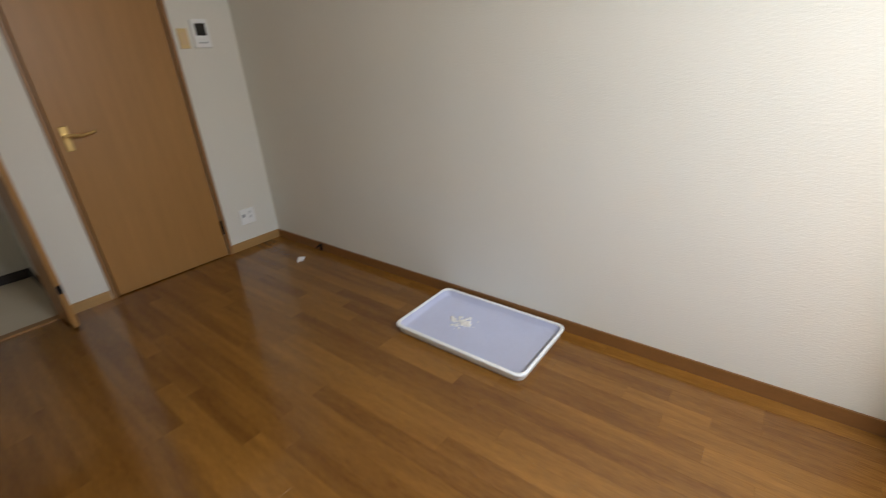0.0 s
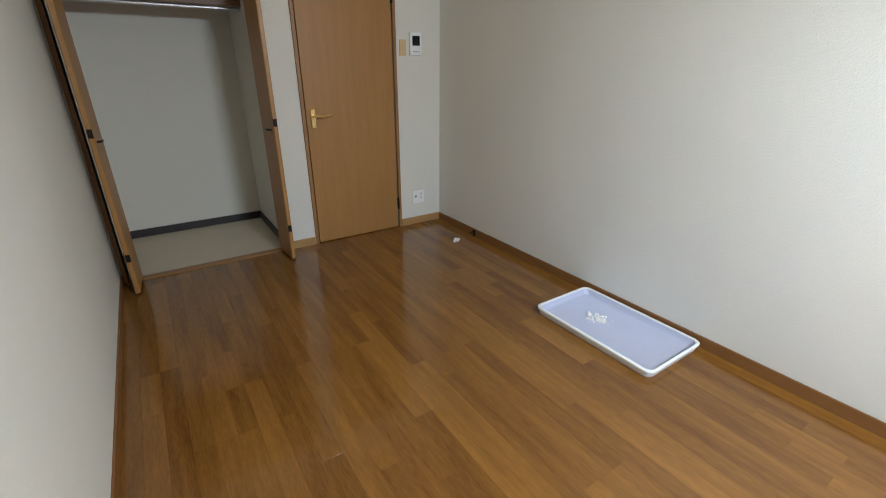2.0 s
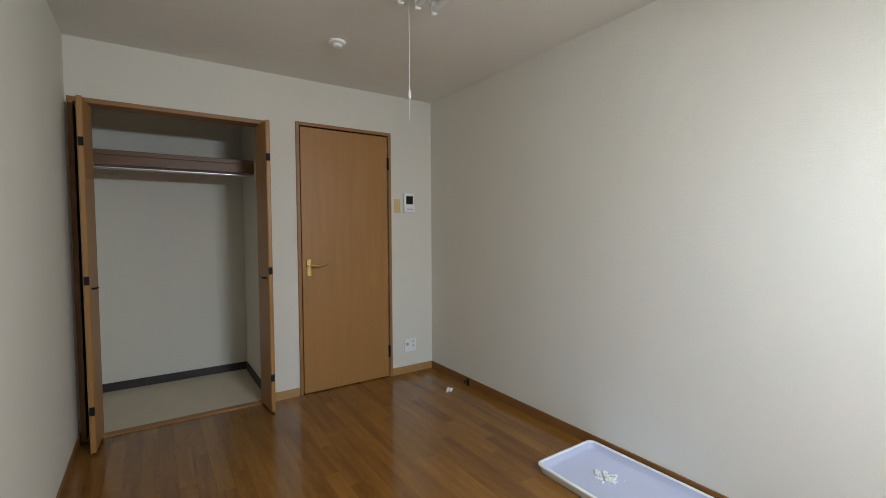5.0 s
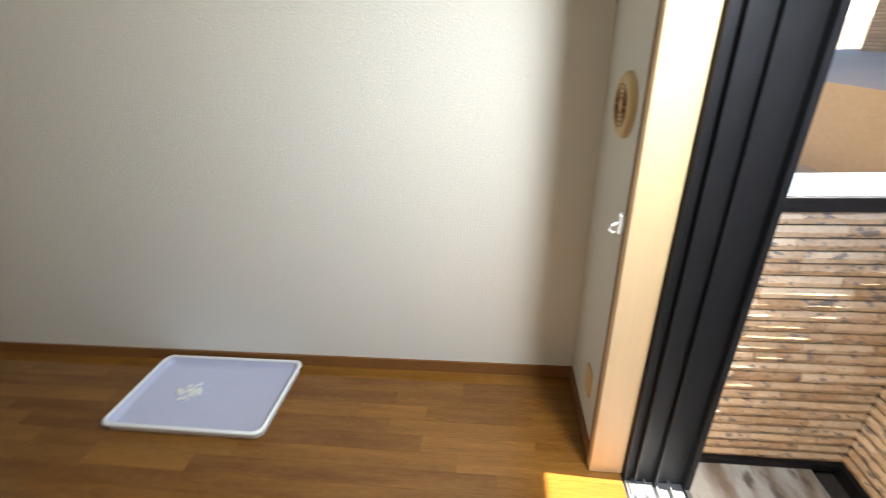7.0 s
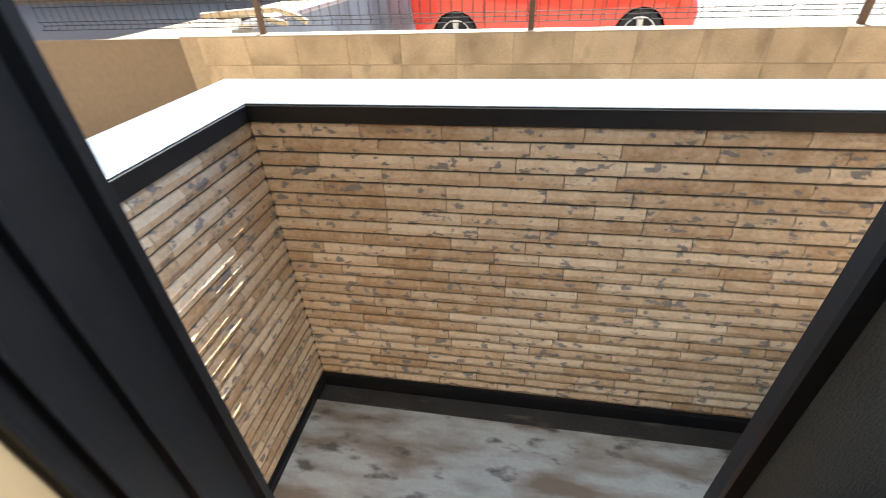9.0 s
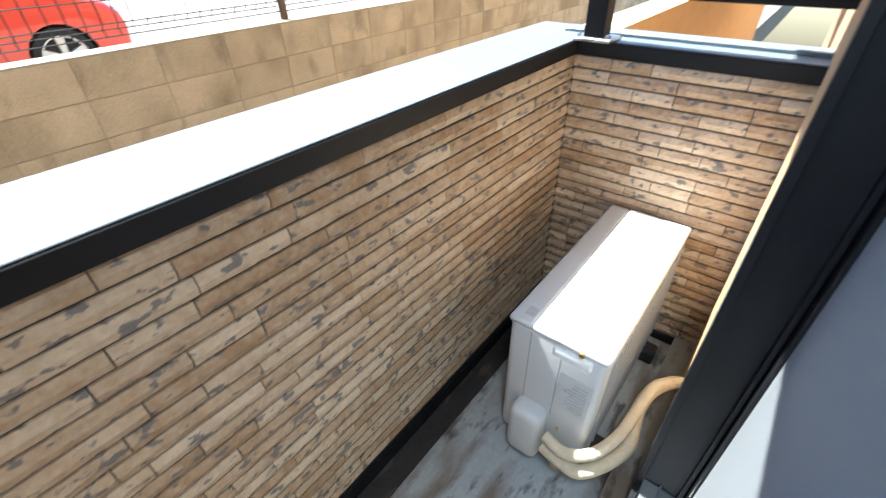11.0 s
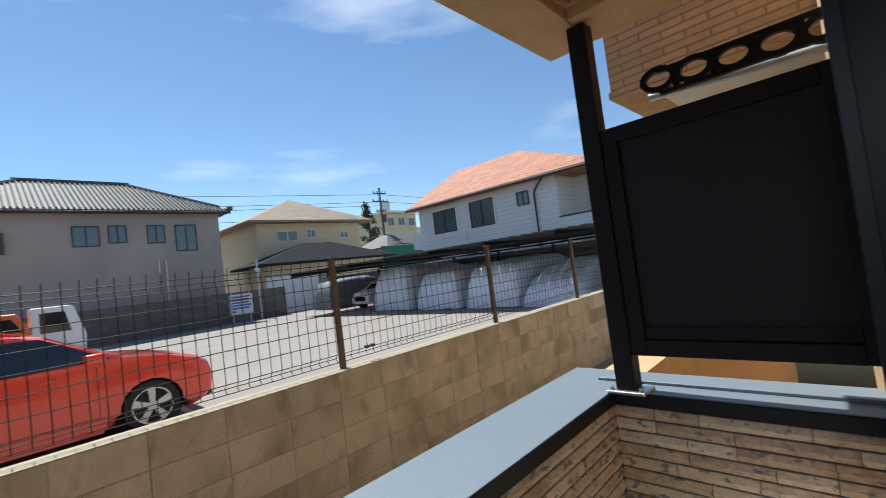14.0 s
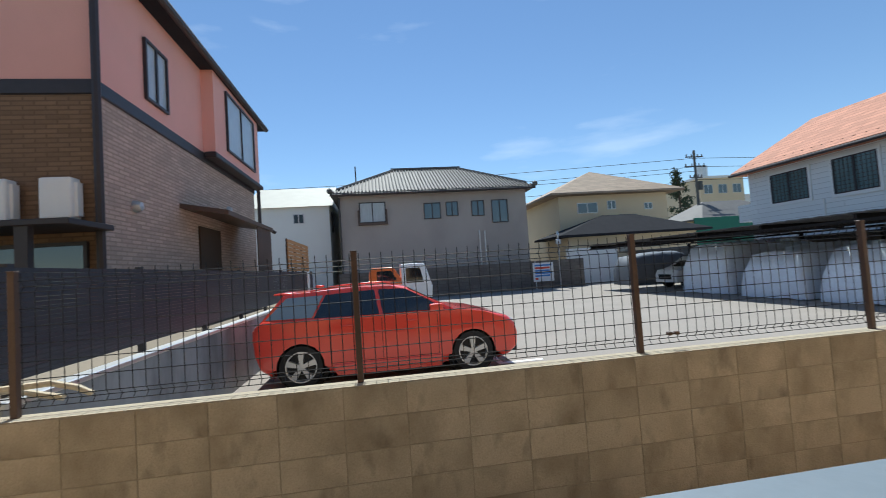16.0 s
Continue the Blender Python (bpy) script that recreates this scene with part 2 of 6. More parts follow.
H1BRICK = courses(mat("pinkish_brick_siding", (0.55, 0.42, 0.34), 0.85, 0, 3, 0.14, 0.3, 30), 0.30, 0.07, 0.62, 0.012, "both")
# Same siding, darkened for the shade on the face turned from the sun.
H1SHADED = courses(mat("brown_brick_siding", (0.26, 0.16, 0.09), 0.85, 0, 3, 0.14, 0.3, 30), 0.30, 0.07, 0.62, 0.012, "both")
GREYRENDER = mat("grey_stained_render", (0.38, 0.345, 0.32), 0.9, 0, 0.5, 0.12, 0.3, 30)
patchy(GREYRENDER, (0.27, 0.25, 0.235), 0.48, 0.7, 0.35, (1, 1, 0.5), 0.7)
BEIGE = mat("beige_render", (0.62, 0.52, 0.36), 0.9, 0, 0.6, 0.06, 0.2, 30)
OFFWHITE = courses(mat("white_lap_siding", (0.70, 0.72, 0.72), 0.7, 0, 0.6, 0.05, 0.2, 30), 8.0, 0.22, 0.75, 0.012, "both", 0.03)
PLAINWHITE = mat("white_render", (0.72, 0.73, 0.72), 0.8, 0, 0.6, 0.05, 0.2, 30)
ROOFGREY = mat("grey_roof_tile", (0.095, 0.092, 0.09), 0.7, 0, 2, 0.2, 0.3, 20)
ROOFTAN = courses(mat("tan_roof_slate", (0.33, 0.25, 0.18), 0.8, 0, 1, 0.12, 0.3, 20), 0.6, 0.16, 0.7, 0.012, "both")
ROOFRED = courses(mat("orange_red_roof_slate", (0.50, 0.215, 0.13), 0.8, 0, 1, 0.12, 0.3, 20), 0.5, 0.16, 0.62, 0.014, "both")
ROOFDARK = mat("dark_roof_slate", (0.028, 0.029, 0.034), 0.95, 0, 2, 0.2, 0.3, 20, spec=0.1)
ROOFPALE = mat("pale_roof", (0.45, 0.44, 0.38), 0.7, 0, 1, 0.1, 0.2)
OLDBLOCK = courses(mat("old_block_wall", (0.17, 0.155, 0.14), 0.95, 0, 1.0, 0.3, 0.4, 30), 0.4, 0.2, 0.6, 0.012, "x")
RETAIN = mat("retaining_concrete", (0.27, 0.285, 0.30), 0.9, 0, 1.2, 0.22, 0.3, 20, stretch=(1, 1, 0.4))
patchy(RETAIN, (0.12, 0.125, 0.135), 0.5, 0.7, 1.6, (1, 1, 0.4), 0.85)
SLATBLUE = mat("dark_slat_screen", (0.022, 0.025, 0.036), 0.5, 0, 4, 0.2, 0)
WOODSLAT = mat("orange_wood_slats", (0.42, 0.20, 0.07), 0.6, 0, 6, 0.2, 0.1, stretch=(1, 1, 6))
SOFFIT = mat("brown_textured_soffit", (0.52, 0.345, 0.185), 0.8, 0, 10, 0.14, 0.4, 60)
NBRICK = courses(mat("brown_brick_face", (0.50, 0.33, 0.18), 0.7, 0, 6, 0.16, 0.3, 40), 0.24, 0.046, 0.55, 0.006, "both")
LEAF = mat("dark_conifer_leaf", (0.05, 0.075, 0.04), 0.8, 0, 5, 0.3, 0)
BARK = mat("bark", (0.10, 0.075, 0.055), 0.95, 0, 10, 0.25, 0.4)
PALESTEEL = mat("galvanised_pipe", (0.55, 0.56, 0.57), 0.4, 0.6, 10, 0.1, 0)
SIGNBLUE = mat("sign_blue", (0.06, 0.22, 0.55), 0.5, 0, 10, 0.05, 0)
SIGNRED = mat("sign_red", (0.60, 0.07, 0.05), 0.5, 0, 10, 0.05, 0)
GREENNET = mat("green_net", (0.03, 0.16, 0.11), 0.8, 0, 10, 0.2, 0)
SCREEN = mat("insect_screen_mesh", (0.20, 0.215, 0.23), 0.8, 0, 3, 0.06, 0.4, 400)
GAP = mat("door_shadow_gap", (0.05, 0.028, 0.014), 0.7, 0, 10, 0.1, 0)
LCD = mat("display_glass", (0.012, 0.013, 0.015), 0.12, 0, 10, 0.1, 0)
TUBE = mat("fluorescent_tube", (0.85, 0.86, 0.86), 0.25, 0, 10, 0.02, 0)
PALEINK = mat("faded_print", (0.40, 0.41, 0.42), 0.6, 0, 10, 0.1, 0)
GREYPLASTIC = mat("grey_label", (0.32, 0.33, 0.34), 0.6, 0, 10, 0.1, 0)


# ---- mesh tools ----
def bx(bm, x0, x1, y0, y1, z0, z1, bev=0.0, seg=1, turn=None):
    m = Matrix.Translation(((x0 + x1) / 2, (y0 + y1) / 2, (z0 + z1) / 2)) @ Matrix.Diagonal((abs(x1 - x0), abs(y1 - y0), abs(z1 - z0), 1))
    vs = bmesh.ops.create_cube(bm, size=1, matrix=(turn @ m) if turn else m)["verts"]
    if bev:
        es = list({e for v in vs for e in v.link_edges})
        bmesh.ops.bevel(bm, geom=es, offset=bev, segments=seg, profile=0.5, affect="EDGES")


def cyl(bm, p0, p1, r0, r1=None, seg=14):
    p0, p1 = Vector(p0), Vector(p1)
    d = p1 - p0
    m = Matrix.Translation((p0 + p1) / 2) @ d.to_track_quat("Z", "Y").to_matrix().to_4x4()
    bmesh.ops.create_cone(bm, cap_ends=True, segments=seg, radius1=r0, radius2=r0 if r1 is None else r1, depth=d.length, matrix=m)


def tube(bm, pts, r, seg=8):
    pts = [Vector(p) for p in pts]
    rings = []
    for i, p in enumerate(pts):
        d = (pts[min(i + 1, len(pts) - 1)] - pts[max(i - 1, 0)]).normalized()
        q = d.to_track_quat("Z", "Y")
        rings.append([bm.verts.new(p + q @ Vector((math.cos(a) * r, math.sin(a) * r, 0))) for a in (2 * math.pi * k / seg for k in range(seg))])
    for a, b in zip(rings, rings[1:]):
        for k in range(seg):
            bm.faces.new((a[k], a[(k + 1) % seg], b[(k + 1) % seg], b[k]))
    bm.faces.new(rings[0][::-1])
    bm.faces.new(rings[-1])


def eased(pts, n=6):
    """A smooth curve through the points."""
    p = [Vector(q) for q in pts]
    out = []
    for i in range(len(p) - 1):
        a, b, c, d = p[max(i - 1, 0)], p[i], p[i + 1], p[min(i + 2, len(p) - 1)]
        for k in range(n):
            t = k / n
            out.append(0.5 * ((2 * b) + (c - a) * t + (2 * a - 5 * b + 4 * c - d) * t * t + (3 * b - a - 3 * c + d) * t ** 3))
    return out + [p[-1]]


def prism(bm, poly, y0, y1, bev=0.0, seg=2):
    """Extrudes an outline in x and z from y0 to y1."""
    a = [bm.verts.new((x, y0, z)) for x, z in poly]
    b = [bm.verts.new((x, y1, z)) for x, z in poly]
    fa, fb = bm.faces.new(a), bm.faces.new(b[::-1])
    for i in range(len(poly)):
        j = (i + 1) % len(poly)
        bm.faces.new((a[j], a[i], b[i], b[j]))
    if bev:
        es = list(set(fa.edges) | set(fb.edges))
        bmesh.ops.bevel(bm, geom=es, offset=bev, segments=seg, profile=0.5, affect="EDGES")


def lathe(bm, profile, axis_m, seg=28):
    """Turns a profile of (radius, height) about the z axis of axis_m."""
    rings = []
    for r, h in profile:
        rings.append([bm.verts.new(axis_m @ Vector((math.cos(a) * r, math.sin(a) * r, h))) for a in (2 * math.pi * k / seg for k in range(seg))])
    for a, b in zip(rings, rings[1:]):
        for k in range(seg):
            bm.faces.new((a[k], a[(k + 1) % seg], b[(k + 1) % seg], b[k]))
    bm.faces.new(rings[0][::-1])
    bm.faces.new(rings[-1])


def quad(bm, *ps):
    bm.faces.new([bm.verts.new(p) for p in ps])


def done(name, bm, material, parent=None, smooth=False, label="", category="", group="", kind=""):
    bmesh.ops.recalc_face_normals(bm, faces=bm.faces)
    me = bpy.data.meshes.new(name)
    bm.to_mesh(me)
    bm.free()
    me.materials.append(material)
    ob = new(name, me)
    if smooth:
        for p in me.polygons:
            p.use_smooth = True
        md = ob.modifiers.new("edges", "EDGE_SPLIT")
        md.split_angle = radians(40)
    if parent:
        ob.parent = parent
    return tagged(ob, label, category, group, kind)


def boxpart(name, dims, material, parent=None, bev=0.0, **tags):
    bm = bmesh.new()
    bx(bm, *dims, bev)
    return done(name, bm, material, parent, **tags)


def root(name, label, category, group="", at=(0, 0, 0)):
    ob = new(name)
    ob.location = at
    ob.empty_display_size = 0.1
    return tagged(ob, label, category, group)


# ---- the room ----
RW, RD, RH = 2.475, -3.76, 2.37          # width, far wall, ceiling
FLOOR_B, PAR_Y, PAR_Z, BAL_X0, BAL_X1 = -0.20, 1.055, 0.987, 0.25, 2.785
G = -0.14                               # parking ground


def structure(name, boxes, material, label, category="wall"):
    bm = bmesh.new()
    for b in boxes:
        bx(bm, *b)
    return done(name, bm, material, label=label, category=category, kind="structure")


floor = structure("floor", [(-0.15, RW + 0.15, RD - 1.05, 0.105, -0.12, -0.012)], JOINT, "glossy brown wooden strip floor of the empty room", "floor")
ceiling = structure("ceiling", [(-0.15, RW + 0.15, RD - 1.05, 0.3, RH, RH + 0.04)], CEILING, "plain off-white papered ceiling", "ceiling")
structure("wall_right", [(-0.15, 0, RD, 0.0, -0.1, RH)], WALLPAPER, "cream textured wallpaper wall")
structure("wall_left", [(RW, RW + 0.15, RD, 0.0, -0.1, RH)], WALLPAPER, "cream textured wallpaper wall")
structure("wall_back", [(-0.15, 0.43, RD - 0.12, RD, -0.1, RH), (1.16, 1.42, RD - 0.12, RD, -0.1, RH), (2.44, RW + 0.15, RD - 0.12, RD, -0.1, RH),
                        (0.43, 1.16, RD - 0.12, RD, 2.03, RH), (1.42, 2.44, RD - 0.12, RD, 2.0, RH)], WALLPAPER, "cream wallpaper wall with door and closet openings")
structure("wall_window", [(-0.15, 0.48, 0.0, 0.105, -0.1, RH), (2.04, RW + 0.15, 0.0, 0.105, -0.1, RH), (0.48, 2.04, 0.0, 0.105, 2.0, RH)], WALLPAPER, "cream wallpaper wall round the balcony window")
structure("wall_outside", [(-6, 0.48, 0.106, 0.318, -0.6, 2.36), (2.04, 9, 0.106, 0.318, -0.6, 2.36), (0.48, 2.04, 0.106, 0.318, 2.0, 2.36), (-6, 9, 0.106, 0.318, 2.36, 6.0), (0.48, 2.04, 0.106, 0.318, -0.6, -0.06)],
          SOFFIT, "brown textured outer wall of the apartment house")
structure("wall_closet", [(1.40, 2.50, -4.80, -4.68, -0.1, 2.3), (1.30, 1.40, -4.80, RD - 0.12, -0.1, 2.3), (2.46, 2.56, -4.80, RD - 0.12, -0.1, 2.3), (1.30, 2.56, -4.80, RD - 0.12, 2.29, 2.305)], WALLPAPER, "cream wallpaper inside the closet")
structure("wall_passage", [(0.3, 1.3, -4.0, -3.95, -0.1, RH)], WALLPAPER, "plain wall behind the closed door")
structure("closet_floor", [(1.40, 2.46, -4.68, RD - 0.02, -0.012, 0.006)], LINO, "pale beige linoleum closet floor", "floor")
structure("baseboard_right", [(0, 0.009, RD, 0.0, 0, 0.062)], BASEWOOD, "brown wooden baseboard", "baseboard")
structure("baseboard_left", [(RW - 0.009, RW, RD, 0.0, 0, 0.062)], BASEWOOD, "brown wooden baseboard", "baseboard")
# Faces the window, so it takes the baseboard tone painted as lit.
structure("baseboard_back", [(0.009, 0.40, RD, RD + 0.009, 0, 0.062), (1.19, 1.395, RD, RD + 0.009, 0, 0.062)], BASELIT, "brown wooden baseboard in a lit tone", "baseboard")
structure("baseboard_window", [(0.009, 0.455, -0.009, 0, 0, 0.062)], BASEWOOD, "brown wooden baseboard", "baseboard")
structure("baseboard_closet", [(1.40, 2.46, -4.68, -4.668, 0.006, 0.07), (1.40, 1.412, -4.668, RD - 0.12, 0.006, 0.07), (2.448, 2.46, -4.668, RD - 0.12, 0.006, 0.07)], DARKTRIM, "dark vinyl baseboard in the closet", "baseboard")


def room_door():
    d = root("door", "closed light brown veneer door with brass lever handle", "door", at=(0.795, RD, 0))
    d["kind"] = "structure"
    bm = bmesh.new()
    for b in ((0.405, 0.43, RD - 0.12, RD + 0.014, 0, 2.055), (1.16, 1.185, RD - 0.12, RD + 0.014, 0, 2.055), (0.43, 1.16, RD - 0.12, RD + 0.014, 2.03, 2.055)):
        bx(bm, *b, 0.002)
    parts = [done("frame", bm, FRAMEWOOD)]
    parts.append(boxpart("gap", (0.43, 1.16, RD - 0.045, RD - 0.03, 0, 2.03), GAP))
    parts.append(boxpart("leaf", (0.438, 1.153, RD - 0.028, RD + 0.006, 0.006, 2.022), DOORWOOD, bev=0.003))
    bm = bmesh.new()
    bx(bm, 1.085, 1.122, RD + 0.006, RD + 0.014, 0.90, 1.035, 0.004)
    cyl(bm, (1.103, RD + 0.012, 0.985), (1.103, RD + 0.05, 0.985), 0.011)
    tube(bm, [(1.103, RD + 0.05, 0.985), (1.08, RD + 0.055, 0.985), (1.04, RD + 0.055, 0.978), (1.00, RD + 0.055, 0.985), (0.975, RD + 0.052, 0.993)], 0.009)
    cyl(bm, (1.103, RD + 0.012, 0.925), (1.103, RD + 0.02, 0.925), 0.01)
    parts.append(done("handle", bm, BRASS, smooth=True, label="brass lever handle on a square plate"))
    for z in (0.22, 1.80):
        bm = bmesh.new()
        cyl(bm, (0.434, RD + 0.012, z - 0.05), (0.434, RD + 0.012, z + 0.05), 0.009)
        parts.append(done("hinge", bm, DARKALU))
    for p in parts:
        p.parent = d
        p.matrix_parent_inverse = Matrix.Translation((-0.795, -RD, 0))


def adopt(thing, parts):
    inv = thing.matrix_basis.inverted()
    for p in parts:
        p.parent = thing
        p.matrix_parent_inverse = inv
    return thing


room_door()


def closet_frame():
    bm = bmesh.new()
    for b in ((1.395, 1.42, RD - 0.12, RD + 0.012, 0, 2.028), (2.44, 2.465, RD - 0.12, RD + 0.012, 0, 2.028), (1.42, 2.44, RD - 0.12, RD + 0.012, 2.0, 2.028)):
        bx(bm, *b, 0.002)
    bx(bm, 1.42, 2.44, RD - 0.05, RD + 0.004, -0.005, 0.012, 0.003)
    done("closet_frame", bm, FRAMEWOOD, label="brown wooden closet frame with a floor track", category="closet frame", kind="structure")


def bifold(px, sign, label):
    """Two hinged leaves folded flat beside the opening; sign: the way into the opening."""
    d = root("folding_door", label, "closet door", "folding closet doors", at=(px, RD, 0))
    w, th, parts = 0.26, 0.026, []
    for k, (off, ang) in enumerate(((0.012, 4), (0.046, -4))):
        turn = Matrix.Translation((px + sign * off, RD - 0.03, 0)) @ Matrix.Rotation(radians(-sign * ang if k == 0 else -sign * ang), 4, "Z")
        bm = bmesh.new()
        bx(bm, -th / 2, th / 2, 0.0, w, 0.012, 1.985, 0.003, turn=turn)
        parts.append(done("leaf", bm, DOORWOOD))
        if k == 1:
            bm = bmesh.new()
            tube(bm, [turn @ Vector((sign * th / 2, 0.20, 0.93)), turn @ Vector((sign * (th / 2 + 0.02), 0.20, 0.93)), turn @ Vector((sign * (th / 2 + 0.022), 0.16, 0.93))], 0.006)
            parts.append(done("handle", bm, DARKALU, smooth=True, label="small dark pull handle"))
    for z in (0.25, 0.98, 1.74):
        bm = bmesh.new()
        bx(bm, px + sign * 0.018, px + sign * 0.042, RD - 0.03 + w - 0.004, RD - 0.03 + w + 0.006, z - 0.024, z + 0.024, 0.003)
        parts.append(done("hinge", bm, DARKALU, label="dark metal hinge"))
    adopt(d, parts)


closet_frame()
bifold(1.398, 1, "light brown folding closet door standing open against its jamb")
bifold(2.418, -1, "light brown folding closet door standing open near the side wall")
bm = bmesh.new()
bx(bm, 1.40, 2.46, -4.68, -4.16, 1.765, 1.80, 0.003)
bx(bm, 1.40, 2.46, -4.18, -4.16, 1.70, 1.765, 0.002)
shelf = root("closet_shelf", "brown closet shelf toned dark for shade, with a metal hanging rod", "shelf", at=(1.93, -4.3, 1.74))
# The board's dark tone stands for the shade high in the closet.
p1_ = done("board", bm, SHELFSHADED)
bm = bmesh.new()
cyl(bm, (1.40, -4.20, 1.685), (2.46, -4.20, 1.685), 0.0125)
adopt(shelf, [p1_, done("rod", bm, SILVER, smooth=True, label="shiny metal hanging rod")])


# ---- fittings ----
def intercom():
    d = root("intercom", "white wall intercom with a small dark display", "intercom", at=(0.235, RD, 1.48))
    bm = bmesh.new()
    bx(bm, 0.183, 0.288, RD, RD + 0.025, 1.40, 1.565, 0.006, 2)
    a = done("body", bm, PLASTIC)
    bm = bmesh.new()
    bx(bm, 0.203, 0.269, RD + 0.024, RD + 0.027, 1.47, 1.54, 0.001)
    b = done("display", bm, LCD)
    bm = bmesh.new()
    for x in (0.208, 0.228, 0.248):
        bx(bm, x, x + 0.014, RD + 0.024, RD + 0.028, 1.425, 1.433, 0.001)
    adopt(d, [a, b, done("button", bm, GREYPLASTIC)])


def plate(name, cx, cz, w, h, material, label, face, sockets):
    """A wall plate on the far wall (face -1) or the window wall (face 1)."""
    y = RD if face < 0 else 0.0
    s = 1 if face < 0 else -1
    d = root(name, label, "wall plate", at=(cx, y, cz))
    bm = bmesh.new()
    bx(bm, cx - w / 2, cx + w / 2, min(y, y + s * 0.008), max(y, y + s * 0.008), cz - h / 2, cz + h / 2, 0.002)
    parts = [done("plate", bm, material)]
    bm = bmesh.new()
    for dx, dz, sw, sh in sockets:
        bx(bm, cx + dx - sw / 2, cx + dx + sw / 2, min(y + s * 0.007, y + s * 0.0095), max(y + s * 0.007, y + s * 0.0095), cz + dz - sh / 2, cz + dz + sh / 2)
    parts.append(done("socket", bm, GREYPLASTIC if material is PLASTIC else JAMBWOOD))
    adopt(d, parts)


intercom()
plate("bell_switch", 0.345, 1.455, 0.06, 0.115, IVORY, "yellowed ivory wall plate beside the intercom", -1, [(0, 0, 0.03, 0.07)])
plate("socket_plate", 0.228, 0.243, 0.115, 0.115, PLASTIC, "white wall socket and aerial plate near the floor", -1,
      [(-0.03, 0.028, 0.004, 0.018), (-0.016, 0.028, 0.004, 0.018), (-0.03, -0.005, 0.004, 0.018), (-0.016, -0.005, 0.004, 0.018), (0.03, 0.01, 0.022, 0.022)])
plate("window_socket", 0.30, 0.26, 0.072, 0.115, IVORY, "ivory wall socket plate near the window", 1, [(0, 0.02, 0.022, 0.03), (0, -0.02, 0.022, 0.03)])


def vent():
    d = root("wall_vent", "round yellowed plastic wall vent with ring slots", "vent", at=(0.275, 0, 1.265))
    m = Matrix.Translation((0.275, 0, 1.265)) @ Matrix.Rotation(radians(90), 4, "X")
    bm = bmesh.new()
    lathe(bm, [(0.092, 0.0), (0.092, 0.006), (0.085, 0.016), (0.072, 0.02), (0.066, 0.018), (0.001, 0.018)], m, 36)
    a = done("body", bm, IVORY, smooth=True)
    bm = bmesh.new()
    for r in (0.058, 0.046, 0.034, 0.022):
        for a0 in (95, 275):
            tube(bm, [m @ Vector((r * math.cos(radians(a0 + k * 13)), r * math.sin(radians(a0 + k * 13)), 0.0185)) for k in range(14)], 0.0022, 5)
    adopt(d, [a, done("slot", bm, BASEWOOD, label="dark ring slots")])


vent()
bm = bmesh.new()
bx(bm, 0.447, 0.465, -0.030, -0.012, 0.945, 1.005, 0.003)
tube(bm, [(0.454, -0.028, 0.98), (0.454, -0.045, 0.97), (0.450, -0.05, 0.955), (0.448, -0.04, 0.945), (0.448, -0.03, 0.95)], 0.004)
done("curtain_hook", bm, PLASTIC, label="small clear white curtain tassel hook", category="hook")
bm = bmesh.new()
lathe(bm, [(0.05, 0), (0.05, 0.012), (0.044, 0.018), (0.03, 0.02), (0.028, 0.032), (0.02, 0.036), (0.001, 0.036)], Matrix.Translation((1.14, -3.0, RH)) @ Matrix.Rotation(radians(180), 4, "X"), 28)
done("smoke_detector", bm, PLASTIC, smooth=True, label="round white smoke detector on the ceiling", category="smoke detector")


def ceiling_lamp():
    d = root("ceiling_lamp", "bare fluorescent ceiling lamp with four unlit tubes", "ceiling lamp", at=(1.05, -2.0, RH))
    bm = bmesh.new()
    bx(bm, 0.92, 1.20, -2.28, -1.58, RH - 0.03, RH, 0.006)
    parts = [done("base", bm, PLASTIC)]
    for x in (0.93, 1.02, 1.11, 1.20):
        bm = bmesh.new()
        cyl(bm, (x, -2.26, RH - 0.065), (x, -1.60, RH - 0.065), 0.015)
        parts.append(done("tube", bm, TUBE, smooth=True))
        bm = bmesh.new()
        for y in (-2.28, -1.60):
            bx(bm, x - 0.014, x + 0.014, y, y + 0.022, RH - 0.085, RH - 0.02, 0.004)
        parts.append(done("socket", bm, PLASTIC))
    adopt(d, parts)
    bm = bmesh.new()
    tube(bm, [(1.03, -2.33, RH - 0.03), (1.03, -2.33, RH - 0.25), (1.03, -2.33, 1.85), (1.031, -2.33, 1.78)], 0.0018, 5)
    cyl(bm, (1.03, -2.33, 1.93), (1.03, -2.33, 1.895), 0.005, 0.008)
    cyl(bm, (1.03, -2.33, 1.895), (1.03, -2.33, 1.885), 0.008, 0.003)
    adopt(d, [done("pull_cord", bm, PLASTIC, label="thin white pull cord with a knot")])


ceiling_lamp()


